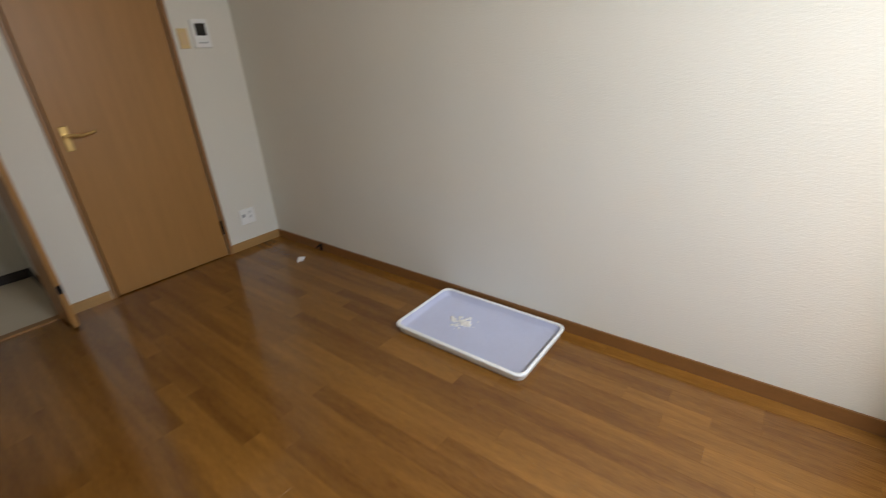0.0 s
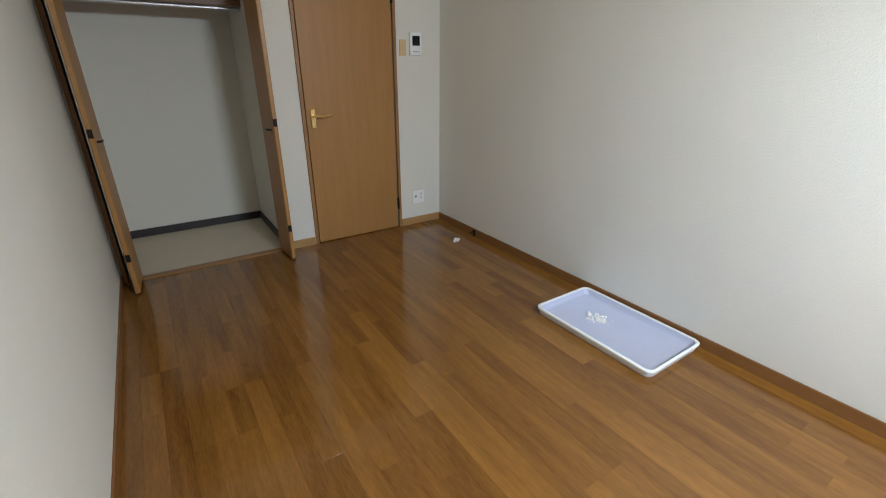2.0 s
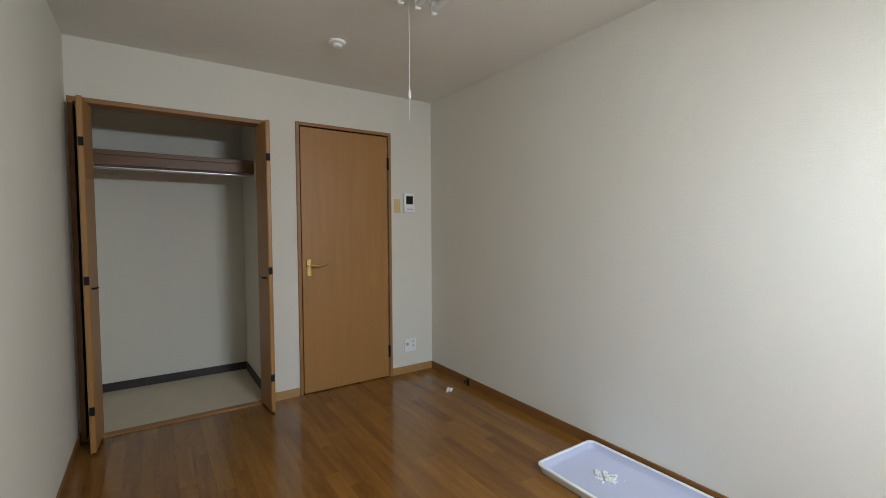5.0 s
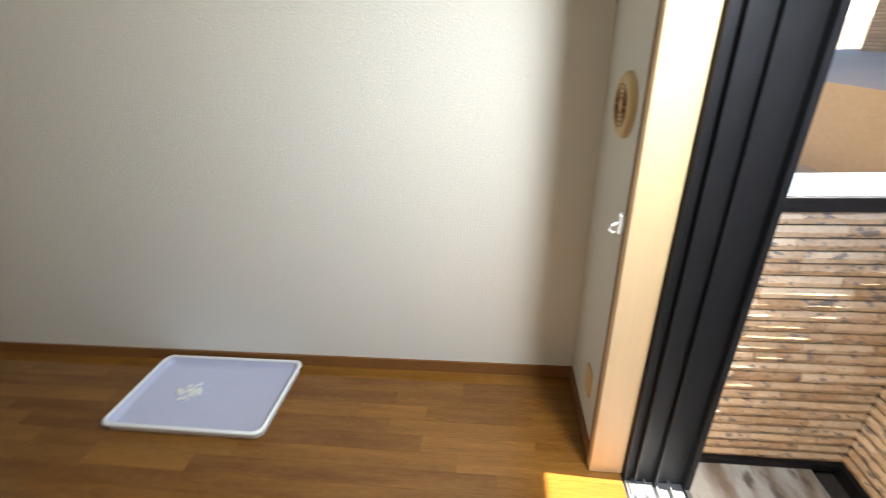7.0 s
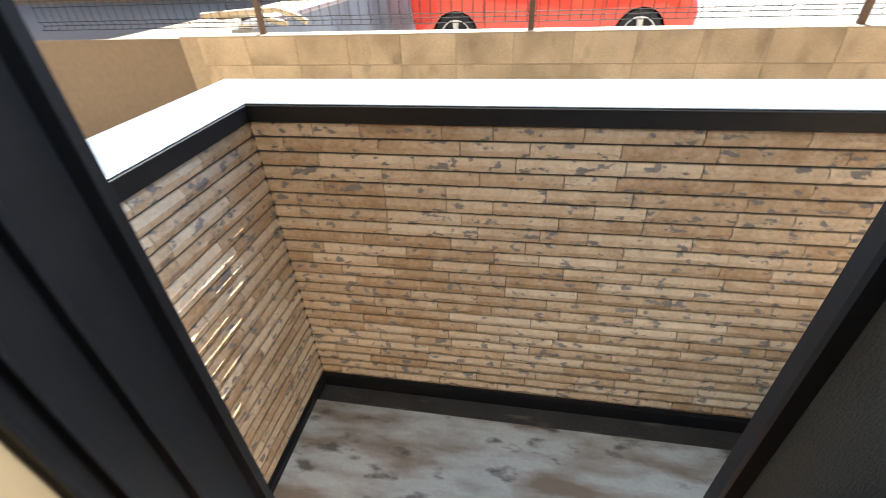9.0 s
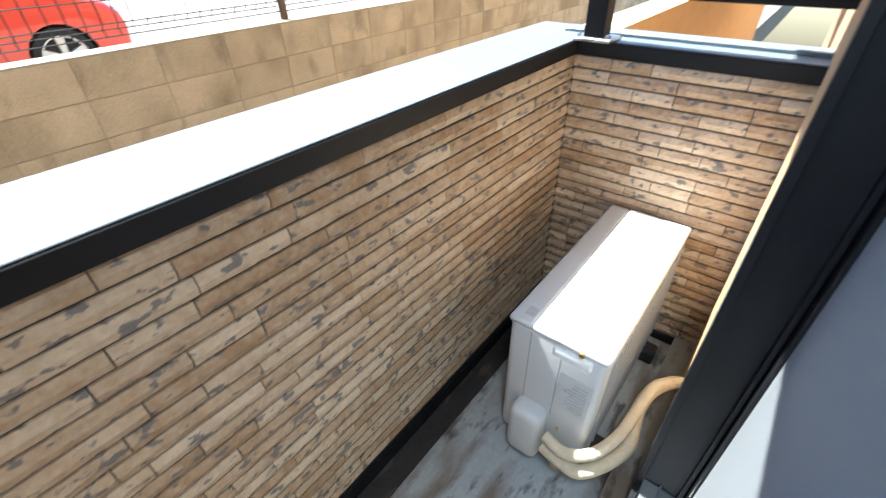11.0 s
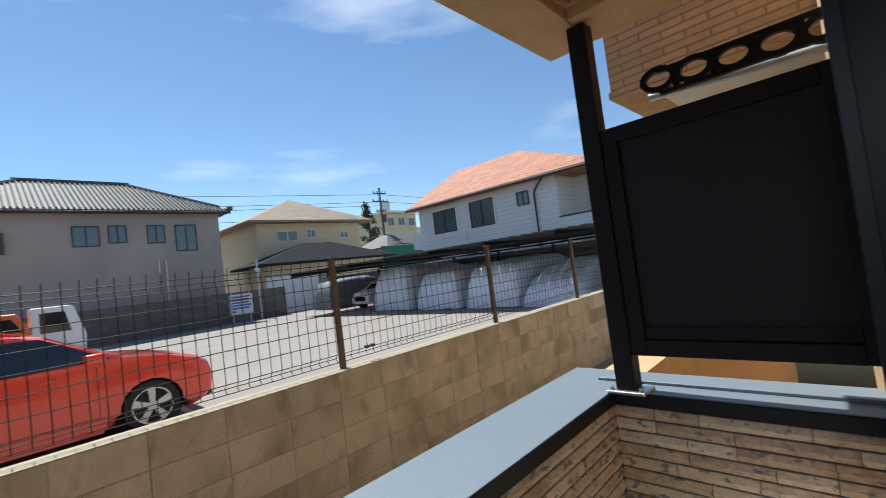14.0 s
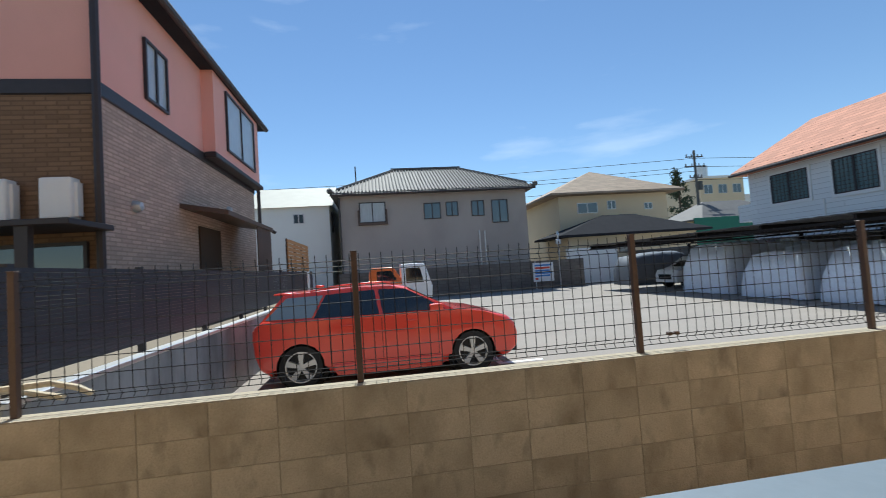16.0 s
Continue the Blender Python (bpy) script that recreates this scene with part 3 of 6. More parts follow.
def tray():
    d = root("tray", "shallow white rectangular plastic tray with lavender lining", "tray", at=(0.255, -1.67, 0))
    x0, x1, y0, y1 = 0.025, 0.472, -2.03, -1.298
    r, corner = 0.04, []
    for cx, cy, a0 in ((x1 - r, y1 - r, 0), (x0 + r, y1 - r, 90), (x0 + r, y0 + r, 180), (x1 - r, y0 + r, 270)):
        corner += [(cx + r * math.cos(radians(a0 + k * 18)), cy + r * math.sin(radians(a0 + k * 18))) for k in range(6)]
    mx, my, n = (x0 + x1) / 2, (y0 + y1) / 2, len(corner)

    def rings(profile):
        bm = bmesh.new()
        rows = []
        for inset, z in profile:
            sx, sy = 1 - 2 * inset / (x1 - x0), 1 - 2 * inset / (y1 - y0)
            rows.append([bm.verts.new((mx + (x - mx) * sx, my + (y - my) * sy, z)) for x, y in corner])
        for a, b in zip(rows, rows[1:]):
            for k in range(n):
                bm.faces.new((a[k], a[(k + 1) % n], b[(k + 1) % n], b[k]))
        return bm, rows

    bm, rows = rings(((0.016, 0.0), (0.012, 0.006), (0.008, 0.036), (0.0, 0.037), (0.0, 0.044), (0.004, 0.048), (0.010, 0.049), (0.014, 0.046), (0.015, 0.040)))
    bm.faces.new(rows[0][::-1])
    rim = done("rim", bm, PLASTIC, smooth=True)
    bm, rows = rings(((0.0152, 0.041), (0.022, 0.016), (0.030, 0.0085)))
    bm.faces.new(rows[-1])
    bed = done("bed", bm, TRAYIN, smooth=True, label="lavender-white tray bed")
    bm = bmesh.new()
    for cx, cy in ((0.06, -1.998), (0.06, -1.33), (0.445, -1.998), (0.445, -1.33)):
        cyl(bm, (cx, cy, 0.008), (cx, cy, 0.012), 0.004, seg=8)
    adopt(d, [rim, bed, done("screw", bm, GREYPLASTIC)])


tray()
rng = random.Random(4)


def crumbs(name, cx, cy, z, count, spread, label):
    bm = bmesh.new()
    for _ in range(count):
        s = rng.uniform(0.004, 0.013)
        x, y = rng.gauss(cx, spread), rng.gauss(cy, spread * 1.2)
        m = Matrix.Translation((x, y, z + s * 0.35)) @ Euler((rng.uniform(0, 0.4), rng.uniform(0, 0.4), rng.uniform(0, 6))).to_matrix().to_4x4() @ Matrix.Diagonal((s, s * rng.uniform(0.5, 1.2), s * 0.55, 1))
        bmesh.ops.create_icosphere(bm, subdivisions=1, radius=1, matrix=m)
    return done(name, bm, PAPER, label=label, category="debris", kind="stuff")


crumbs("plaster_crumbs", 0.235, -1.76, 0.009, 46, 0.026, "white plaster crumbs lying in the tray")
bm = bmesh.new()
for k in range(5):
    m = Matrix.Translation((0.19 + 0.01 * k, -3.19 + 0.008 * math.sin(k * 2), 0.012)) @ Euler((k, 0.7 * k, k)).to_matrix().to_4x4() @ Matrix.Diagonal((0.022, 0.012, 0.011, 1))
    bmesh.ops.create_icosphere(bm, subdivisions=1, radius=1, matrix=m)
done("paper_scrap", bm, PAPER, label="crumpled white paper scrap on the floor", category="scrap")
bm = bmesh.new()
bx(bm, 0.009, 0.02, -3.215, -3.19, 0.0, 0.055, 0.002)
tube(bm, [(0.015, -3.2, 0.045), (0.05, -3.2, 0.045), (0.055, -3.2, 0.03)], 0.006)
done("door_stop", bm, DARKALU, label="small dark metal door stop on the baseboard", category="door stop")


# ---- balcony window ----
SASH_X = 1.31


def window():
    d = root("window", "tall black aluminium balcony window slid open in a pale wooden frame", "window", at=(1.25, 0.1, 0))
    d["kind"] = "structure"
    parts = []
    bm = bmesh.new()
    bx(bm, 0.463, 0.497, -0.012, 0.105, 0, 2.03, 0.003)
    bx(bm, 2.00, 2.07, -0.012, 0.105, 0, 2.03, 0.003)
    bx(bm, 0.497, 2.00, -0.012, 0.105, 1.96, 2.03, 0.003)
    parts.append(done("wooden_frame", bm, JAMBWOOD, label="pale wooden window casing"))
    bm = bmesh.new()
    bx(bm, 0.455, 0.463, -0.014, -0.001, 0, 2.03)
    parts.append(done("trim", bm, BASEWOOD, label="thin brown edge of the casing"))
    bm = bmesh.new()
    for x0, x1, s in ((0.472, 0.505, 1), (1.995, 2.03, -1)):
        bx(bm, x0, x1, 0.106, 0.33, -0.06, 1.99, 0.002)
        e = x1 if s > 0 else x0
        for y0, y1, dd in ((0.108, 0.116, 0.012), (0.140, 0.148, 0.022), (0.212, 0.222, 0.022), (0.312, 0.33, 0.03)):
            bx(bm, min(e, e + s * dd), max(e, e + s * dd), y0, y1, -0.03, 1.97, 0.001)
    bx(bm, 0.505, 1.995, 0.106, 0.33, 1.95, 1.99, 0.002)
    bx(bm, 0.505, 1.995, 0.312, 0.33, -0.10, -0.012, 0.002)
    parts.append(done("outer_frame", bm, BLACKALU, label="black aluminium outer frame with grooves"))
    bm = bmesh.new()
    bx(bm, 0.505, 1.995, 0.106, 0.312, -0.06, -0.022, 0.002)
    for y in (0.112, 0.138, 0.178, 0.215, 0.262):
        bx(bm, 0.505, 1.995, y, y + 0.006, -0.022, -0.006, 0.001)
    bx(bm, 0.53, 0.57, 0.12, 0.20, -0.022, -0.002, 0.003)
    parts.append(done("track", bm, SILVER, label="bare aluminium sliding track"))
    for x0, x1, y0, y1 in ((SASH_X, 1.99, 0.116, 0.138), (SASH_X - 0.06, 1.99, 0.186, 0.208)):
        bm = bmesh.new()
        near = 0.05 if y0 < 0.14 else 0.022
        bx(bm, x0, x0 + near, y0, y1, -0.01, 1.95, 0.003)
        bx(bm, x1 - 0.05, x1, y0, y1, -0.01, 1.95, 0.003)
        bx(bm, x0 + near, x1 - 0.05, y0, y1, -0.01, 0.07, 0.003)
        bx(bm, x0 + near, x1 - 0.05, y0, y1, 1.89, 1.95, 0.003)
        parts.append(done("sash", bm, BLACKALU))
        bm = bmesh.new()
        bx(bm, x0 + near - 0.01, x1 - 0.04, (y0 + y1) / 2 - 0.003, (y0 + y1) / 2 + 0.003, 0.06, 1.90)
        g = done("pane", bm, SCREEN if y0 > 0.14 else WINGLASS, label="grey frosted pane")
        parts.append(g)
    adopt(d, parts)


window()


# ---- balcony ----
structure("balcony_floor", [(BAL_X0 - 0.01, BAL_X1 + 0.01, 0.30, 0.94, -0.6, FLOOR_B)], CONCRETE, "pale blue-grey painted concrete balcony floor with stains", "floor")
structure("balcony_gutter", [(BAL_X0 - 0.01, BAL_X1 + 0.01, 0.94, PAR_Y, -0.6, FLOOR_B - 0.035)], GUTTER, "black dirty drain channel", "gutter")
structure("balcony_step", [(1.6, BAL_X1, 0.30, 0.40, FLOOR_B, FLOOR_B + 0.05)], CONCRETE, "weathered concrete ledge below the window", "ledge")
structure("balcony_skirting", [(BAL_X0, BAL_X1, PAR_Y - 0.014, PAR_Y, FLOOR_B - 0.034, FLOOR_B + 0.03), (BAL_X0, BAL_X0 + 0.014, 0.30, PAR_Y - 0.014, FLOOR_B, FLOOR_B + 0.03), (BAL_X1 - 0.014, BAL_X1, 0.40, PAR_Y - 0.014, FLOOR_B, FLOOR_B + 0.03)],
          BLACKALU, "black skirting under the wall tiles", "skirting")
par_front = structure("parapet_front", [(BAL_X0 - 0.22, BAL_X1 + 0.24, PAR_Y + 0.010, PAR_Y + 0.25, -0.8, PAR_Z - 0.03)], JOINT, "tiled balcony parapet wall")
par_left = structure("parapet_left", [(BAL_X0 - 0.20, BAL_X0 - 0.010, 0.30, PAR_Y + 0.010, -0.8, PAR_Z - 0.03)], JOINT, "tiled balcony end wall")
par_right = structure("parapet_right", [(BAL_X1 + 0.010, BAL_X1 + 0.22, 0.30, PAR_Y + 0.010, -0.8, PAR_Z - 0.03)], JOINT, "tiled balcony end wall")
bm = bmesh.new()
bx(bm, BAL_X0 - 0.23, BAL_X1 + 0.26, PAR_Y - 0.006, PAR_Y + 0.27, PAR_Z - 0.004, PAR_Z, 0.0015)
bx(bm, BAL_X0 - 0.23, BAL_X0 + 0.006, 0.30, PAR_Y - 0.006, PAR_Z - 0.004, PAR_Z, 0.0015)
bx(bm, BAL_X1 - 0.006, BAL_X1 + 0.26, 0.30, PAR_Y - 0.006, PAR_Z - 0.004, PAR_Z, 0.0015)
bx(bm, BAL_X1 + 0.10, BAL_X1 + 0.125, 0.30, PAR_Y + 0.1, PAR_Z, PAR_Z + 0.012, 0.002)
done("coping", bm, CAPMETAL, label="pale metal coping on the balcony wall", category="coping", kind="structure")
bm = bmesh.new()
bx(bm, BAL_X0, BAL_X1, PAR_Y - 0.010, PAR_Y + 0.009, PAR_Z - 0.052, PAR_Z - 0.0045, 0.002)
bx(bm, BAL_X0 - 0.009, BAL_X0 + 0.010, 0.30, PAR_Y - 0.010, PAR_Z - 0.052, PAR_Z - 0.0045, 0.002)
bx(bm, BAL_X1 - 0.010, BAL_X1 + 0.009, 0.30, PAR_Y - 0.010, PAR_Z - 0.052, PAR_Z - 0.0045, 0.002)
done("coping_edge", bm, BLACKALU, label="black metal edge strip under the coping", category="trim", kind="structure")


def privacy_screen():
    d = root("privacy_screen", "dark brown aluminium partition panel between balconies", "partition", at=(2.80, 0.65, PAR_Z))
    x = 2.79
    bm = bmesh.new()
    bx(bm, x - 0.035, x + 0.035, 0.955, 1.025, PAR_Z + 0.012, 2.36, 0.003)
    parts = [done("post", bm, DARKALU)]
    bm = bmesh.new()
    bx(bm, x - 0.055, x + 0.055, 0.92, 1.055, PAR_Z, PAR_Z + 0.012, 0.002)
    for yy in (0.935, 1.04):
        cyl(bm, (x - 0.04, yy, PAR_Z + 0.012), (x - 0.04, yy, PAR_Z + 0.024), 0.009, seg=6)
    parts.append(done("base_plate", bm, SILVER, label="metal base plate with bolts"))
    bm = bmesh.new()
    z0, z1 = 1.125, 1.945
    bx(bm, x - 0.028, x + 0.028, 0.90, 0.953, z0, z1, 0.002)
    bx(bm, x - 0.028, x + 0.028, 0.303, 0.345, z0, z1, 0.002)
    bx(bm, x - 0.028, x + 0.028, 0.345, 0.90, z0, z0 + 0.055, 0.002)
    bx(bm, x - 0.022, x + 0.022, 0.345, 0.90, z0 + 0.058, z0 + 0.10, 0.002)
    bx(bm, x - 0.028, x + 0.028, 0.345, 0.90, z1 - 0.055, z1, 0.002)
    parts.append(done("frame", bm, DARKALU))
    bm = bmesh.new()
    bx(bm, x - 0.010, x + 0.006, 0.34, 0.905, z0 + 0.05, z1 - 0.05)
    parts.append(done("panel", bm, BLACKALU, label="matt black infill panel"))
    adopt(d, parts)


privacy_screen()
# upper storey over the balcony
bm = bmesh.new()
bx(bm, -0.4, 2.97, 1.0, 1.21, 2.37, 2.42, 0.004)
bx(bm, 2.72, 2.97, 0.30, 1.0, 2.37, 2.42, 0.004)
bx(bm, -0.4, 2.97, 1.185, 1.205, 2.42, 3.5)
bx(bm, 2.94, 2.965, 0.30, 1.185, 2.42, 3.5)
bx(bm, -0.4, 2.72, 0.30, 1.0, 2.50, 2.54)
bx(bm, -0.4, 2.72, 0.985, 1.0, 2.42, 2.50)
bx(bm, 2.70, 2.72, 0.30, 0.985, 2.42, 2.50)
done("upper_balcony", bm, SOFFIT, label="brown textured underside of the balcony above", category="balcony", kind="structure")
nb = structure("neighbour_balcony", [(3.92, 6.5, 0.30, 1.32, 2.43, 2.47), (3.935, 6.5, 1.26, 1.31, 2.47, 3.6), (3.935, 3.96, 0.30, 1.26, 2.47, 3.6)], NBRICK, "brown brick-faced balcony of the neighbouring flat", "balcony")
structure("neighbour_soffit", [(4.15, 6.4, 0.302, 1.08, 2.42, 2.429)], PLAINWHITE, "white underside of the neighbouring balcony", "soffit")
structure("neighbour_parapet", [(3.02, 8.5, PAR_Y + 0.01, PAR_Y + 0.2, -0.8, PAR_Z - 0.04)], SOFFIT, "brown tiled parapet of the neighbouring balcony")


def pole_arm():
    d = root("drying_pole_arm", "black metal drying-pole arm with oval holes", "bracket", at=(3.05, 0.3, 2.2))
    bm = bmesh.new()
    x, tilt = 3.05, 0.05
    ys = [0.31 + k * 0.125 for k in range(5)]
    for k, y in enumerate(ys):
        z = 2.125 + tilt * (y - 0.3)
        ring_o = [(y + 0.068 * math.cos(a), z + 0.05 * math.sin(a)) for a in (2 * math.pi * i / 18 for i in range(18))]
        ring_i = [(y + 0.045 * math.cos(a), z + 0.030 * math.sin(a)) for a in (2 * math.pi * i / 18 for i in range(18))]
        vo = [[bm.verts.new((xs, py, pz)) for py, pz in ring_o] for xs in (x - 0.012, x + 0.012)]
        vi = [[bm.verts.new((xs, py, pz)) for py, pz in ring_i] for xs in (x - 0.012, x + 0.012)]
        for i in range(18):
            j = (i + 1) % 18
            bm.faces.new((vo[0][i], vo[0][j], vi[0][j], vi[0][i]))
            bm.faces.new((vo[1][j], vo[1][i], vi[1][i], vi[1][j]))
            bm.faces.new((vo[0][j], vo[0][i], vo[1][i], vo[1][j]))
            bm.faces.new((vi[0][i], vi[0][j], vi[1][j], vi[1][i]))
    for za, zb_ in ((0.036, 0.052), (-0.052, -0.036)):
        bx(bm, x - 0.012, x + 0.012, 0.302, 0.81, 2.137 + za, 2.137 + zb_, 0.002)
    for k in range(4):
        bx(bm, x - 0.012, x + 0.012, 0.36 + 0.125 * k, 0.385 + 0.125 * k, 2.10, 2.175, 0.002)
    a = done("arm", bm, DARKALU)
    bm = bmesh.new()
    tube(bm, [(x + 0.03, 0.302, 2.07), (x + 0.03, 0.6, 2.085), (x + 0.03, 0.86, 2.10)], 0.016, 10)
    adopt(d, [a, done("stay", bm, PALESTEEL, smooth=True, label="galvanised steel stay")])


pole_arm()


def outdoor_unit():
    d = root("air_conditioner_unit", "white outdoor air-conditioner unit on the balcony floor", "air conditioner", at=(2.31, 0.62, FLOOR_B))
    x0, x1, y0, y1, z0, z1 = 1.955, 2.738, 0.490, 0.785, -0.135, 0.407
    parts = []
    bm = bmesh.new()
    bx(bm, x0, x1, y0, y1, z0, z1 - 0.012, 0.022, 3)
    parts.append(done("casing", bm, ACSHADED, smooth=True))
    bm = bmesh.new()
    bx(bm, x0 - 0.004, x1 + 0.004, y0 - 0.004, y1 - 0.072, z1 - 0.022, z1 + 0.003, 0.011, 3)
    parts.append(done("top_plate", bm, ACLIT, smooth=True, label="white top plate in a sunlit tone"))
    # Top's front strip in the shaded grey, where the parapet's shadow lies.
    bm = bmesh.new()
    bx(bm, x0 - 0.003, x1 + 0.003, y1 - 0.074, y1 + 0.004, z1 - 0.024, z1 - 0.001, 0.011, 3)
    parts.append(done("front_edge", bm, ACSHADED, smooth=True))
    bm = bmesh.new()
    bx(bm, x0 - 0.005, x0 + 0.01, y0 + 0.035, y0 + 0.155, z1 - 0.075, z1 - 0.03, 0.012, 3)
    parts.append(done("grip", bm, ACLIT, smooth=True, label="moulded side grip"))
    bm = bmesh.new()
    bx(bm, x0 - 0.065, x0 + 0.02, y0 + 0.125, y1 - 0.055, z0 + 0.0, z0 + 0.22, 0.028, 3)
    parts.append(done("valve_cover", bm, ACSHADED, smooth=True))
    bm = bmesh.new()
    bx(bm, x0 - 0.0012, x0 + 0.002, y0 + 0.122, y0 + 0.125, z0 + 0.2, z1 - 0.03)
    bx(bm, x0 - 0.0012, x0 + 0.002, y1 - 0.075, y1 - 0.072, z0 + 0.03, z1 - 0.03)
    parts.append(done("seam", bm, GREYPLASTIC))
    bm = bmesh.new()
    bx(bm, x0 - 0.003, x0 + 0.002, y0 + 0.018, y0 + 0.115, z0 + 0.27, z0 + 0.42)
    parts.append(done("label_plate", bm, ACSHADED))
    bm = bmesh.new()
    for k in range(9):
        bx(bm, x0 - 0.0045, x0 - 0.003, y0 + 0.03, y0 + 0.07 + 0.03 * rng.random(), z0 + 0.285 + k * 0.0135, z0 + 0.29 + k * 0.0135)
    for k in range(4):
        bx(bm, x0 + 0.03 + k * 0.01, x0 + 0.035 + k * 0.01, y1 - 0.06, y1 - 0.03, z1 - 0.001, z1 + 0.0005)
    parts.append(done("writing", bm, PALEINK, label="small unreadable grey lettering"))
    bm = bmesh.new()
    for k in range(26):
        z = z0 + 0.05 + k * 0.017
        bx(bm, x0 + 0.05, x1 - 0.03, y0 - 0.004, y0 + 0.004, z, z + 0.005)
    for k in range(16):
        bx(bm, x0 + 0.06 + k * 0.044, x0 + 0.064 + k * 0.044, y0 - 0.007, y0 - 0.003, z0 + 0.04, z1 - 0.05)
    parts.append(done("fin_grille", bm, GREYPLASTIC, label="grey cooling-fin grille"))
    bm = bmesh.new()
    for x in (x0 + 0.10, x1 - 0.14):
        bx(bm, x, x + 0.07, y0 - 0.05, y1 + 0.04, FLOOR_B, z0 + 0.002, 0.006)
    parts.append(done("foot", bm, RUBBER, label="black rubber foot rail"))
    bm = bmesh.new()
    cyl(bm, (x0 - 0.004, y0 + 0.07, z1 - 0.012), (x0 - 0.012, y0 + 0.07, z1 - 0.012), 0.008, seg=8)
    cyl(bm, (x0 + 0.001, y0 + 0.09, z0 + 0.16), (x0 - 0.006, y0 + 0.09, z0 + 0.16), 0.005, seg=8)
    cyl(bm, (x0 - 0.03, y0 + 0.06, z0 + 0.03), (x0 - 0.05, y0 + 0.06, z0 + 0.03), 0.016, seg=6)
    parts.append(done("screw", bm, BRASS))
    adopt(d, parts)
    bm = bmesh.new()
    for dz, r, q in ((0.03, 0.019, 0.0), (-0.025, 0.022, 0.03)):
        tube(bm, eased([(x0 - 0.05, 0.60, 0.0 + dz), (x0 - 0.06, 0.53, -0.01 + dz), (x0 - 0.02 - q, 0.46, 0.0 + dz), (x0 + 0.08, 0.415 - q, 0.02 + dz), (x0 + 0.2, 0.40, 0.06 + dz / 2), (x0 + 0.28, 0.385, 0.085 + dz / 3), (x0 + 0.34, 0.34, 0.09), (x0 + 0.36, 0.295, 0.09)]), r, 12)
    done("pipe_hose", bm, HOSE, smooth=True, label="cream wrapped refrigerant hoses leading into the wall", category="hose")


outdoor_unit()


# ---- outside: ground, block wall, fence ----
bm = bmesh.new()
bx(bm, -900, 900, 1.3, 1800, G - 0.5, G - 0.012)
done("ground", bm, GROUND, label="bare ground of the neighbourhood", category="ground", kind="structure")
structure("parking_lot", [(-1.15, 40, 3.44, 30, G - 0.4, G)], ASPHALT, "pale worn asphalt of the parking lot", "road")
bm = bmesh.new()
bx(bm, 3.15, 3.95, 7.62, 7.74, G, G + 0.004)
bx(bm, 3.15, 3.25, 7.74, 8.7, G, G + 0.004)
for k in range(6):
    bx(bm, -0.6, 5.0, 13.2 + k * 2.4, 13.27 + k * 2.4, G, G + 0.003)
done("parking_marking", bm, WHITEPAINT, label="faded white parking bay lines", category="road marking", kind="structure")
WALL_Y0, WALL_Y1, WALL_Z = 3.20, 3.35, 0.85
block_wall = structure("block_wall", [(-1.6, 17.0, WALL_Y0 + 0.001, WALL_Y1, -0.6, WALL_Z - 0.004)], MORTAR, "old weathered concrete block boundary wall")


def fence():
    """Posts every two metres and bent wire panels between them."""
    posts = []
    bm = bmesh.new()
    bx(bm, -0.02, 0.02, -0.02, 0.02, 0, 0.86, 0.003)
    bx(bm, -0.022, 0.022, -0.022, 0.022, 0.858, 0.866, 0.002)
    d = root("wire_fence", "dark wire mesh fence with brown posts on the block wall", "fence")
    post = done("post", bm, RUST, d, label="slim brown steel post")
    post.location = (1.06, 3.292, WALL_Z - 0.004)
    for k in range(-1, 9):
        if k:
            copy_thing(post, Matrix.Translation((1.06 + 2 * k, 3.292, WALL_Z - 0.004)))
    bm = bmesh.new()
    r = 0.0029
    prof = [(0.0, 0.045), (0.028, 0.075), (0.0, 0.105), (0.0, 0.40), (0.0, 0.73), (0.028, 0.765), (0.0, 0.80), (0.0, 0.845)]
    n = 26
    for i in range(n + 1):
        x = -0.97 + 1.94 * i / n
        for (y0, z0), (y1, z1) in zip(prof, prof[1:]):
            cyl(bm, (x, y0, z0), (x, y1, z1), r, seg=4)
    for y, z in ((0.0, 0.045), (0.028, 0.075), (0.0, 0.105), (0, 0.21), (0, 0.315), (0, 0.42), (0, 0.525), (0, 0.63), (0.0, 0.73), (0.028, 0.765), (0.0, 0.80)):
        cyl(bm, (-0.98, y - 0.003, z), (0.98, y - 0.003, z), r, seg=4)
    panel = done("panel", bm, WIRE, d, label="bent wire mesh panel")
    panel.location = (2.06, 3.305, WALL_Z)
    for k in range(-2, 8):
        if k:
            copy_thing(panel, Matrix.Translation((2.06 + 2 * k, 3.305, WALL_Z)))
    bm = bmesh.new()
    bx(bm, 3.29, 3.32, 3.28, 3.32, WALL_Z + 0.10, WALL_Z + 0.125, 0.004)
    bx(bm, 3.35, 3.38, 3.28, 3.32, WALL_Z + 0.10, WALL_Z + 0.125, 0.004)
    tube(bm, [(3.30, 3.30, WALL_Z + 0.112), (3.37, 3.30, WALL_Z + 0.112)], 0.005)
    done("fence_clamp", bm, RUST, label="small rusty clamp on the fence wires", category="clamp")


fence()


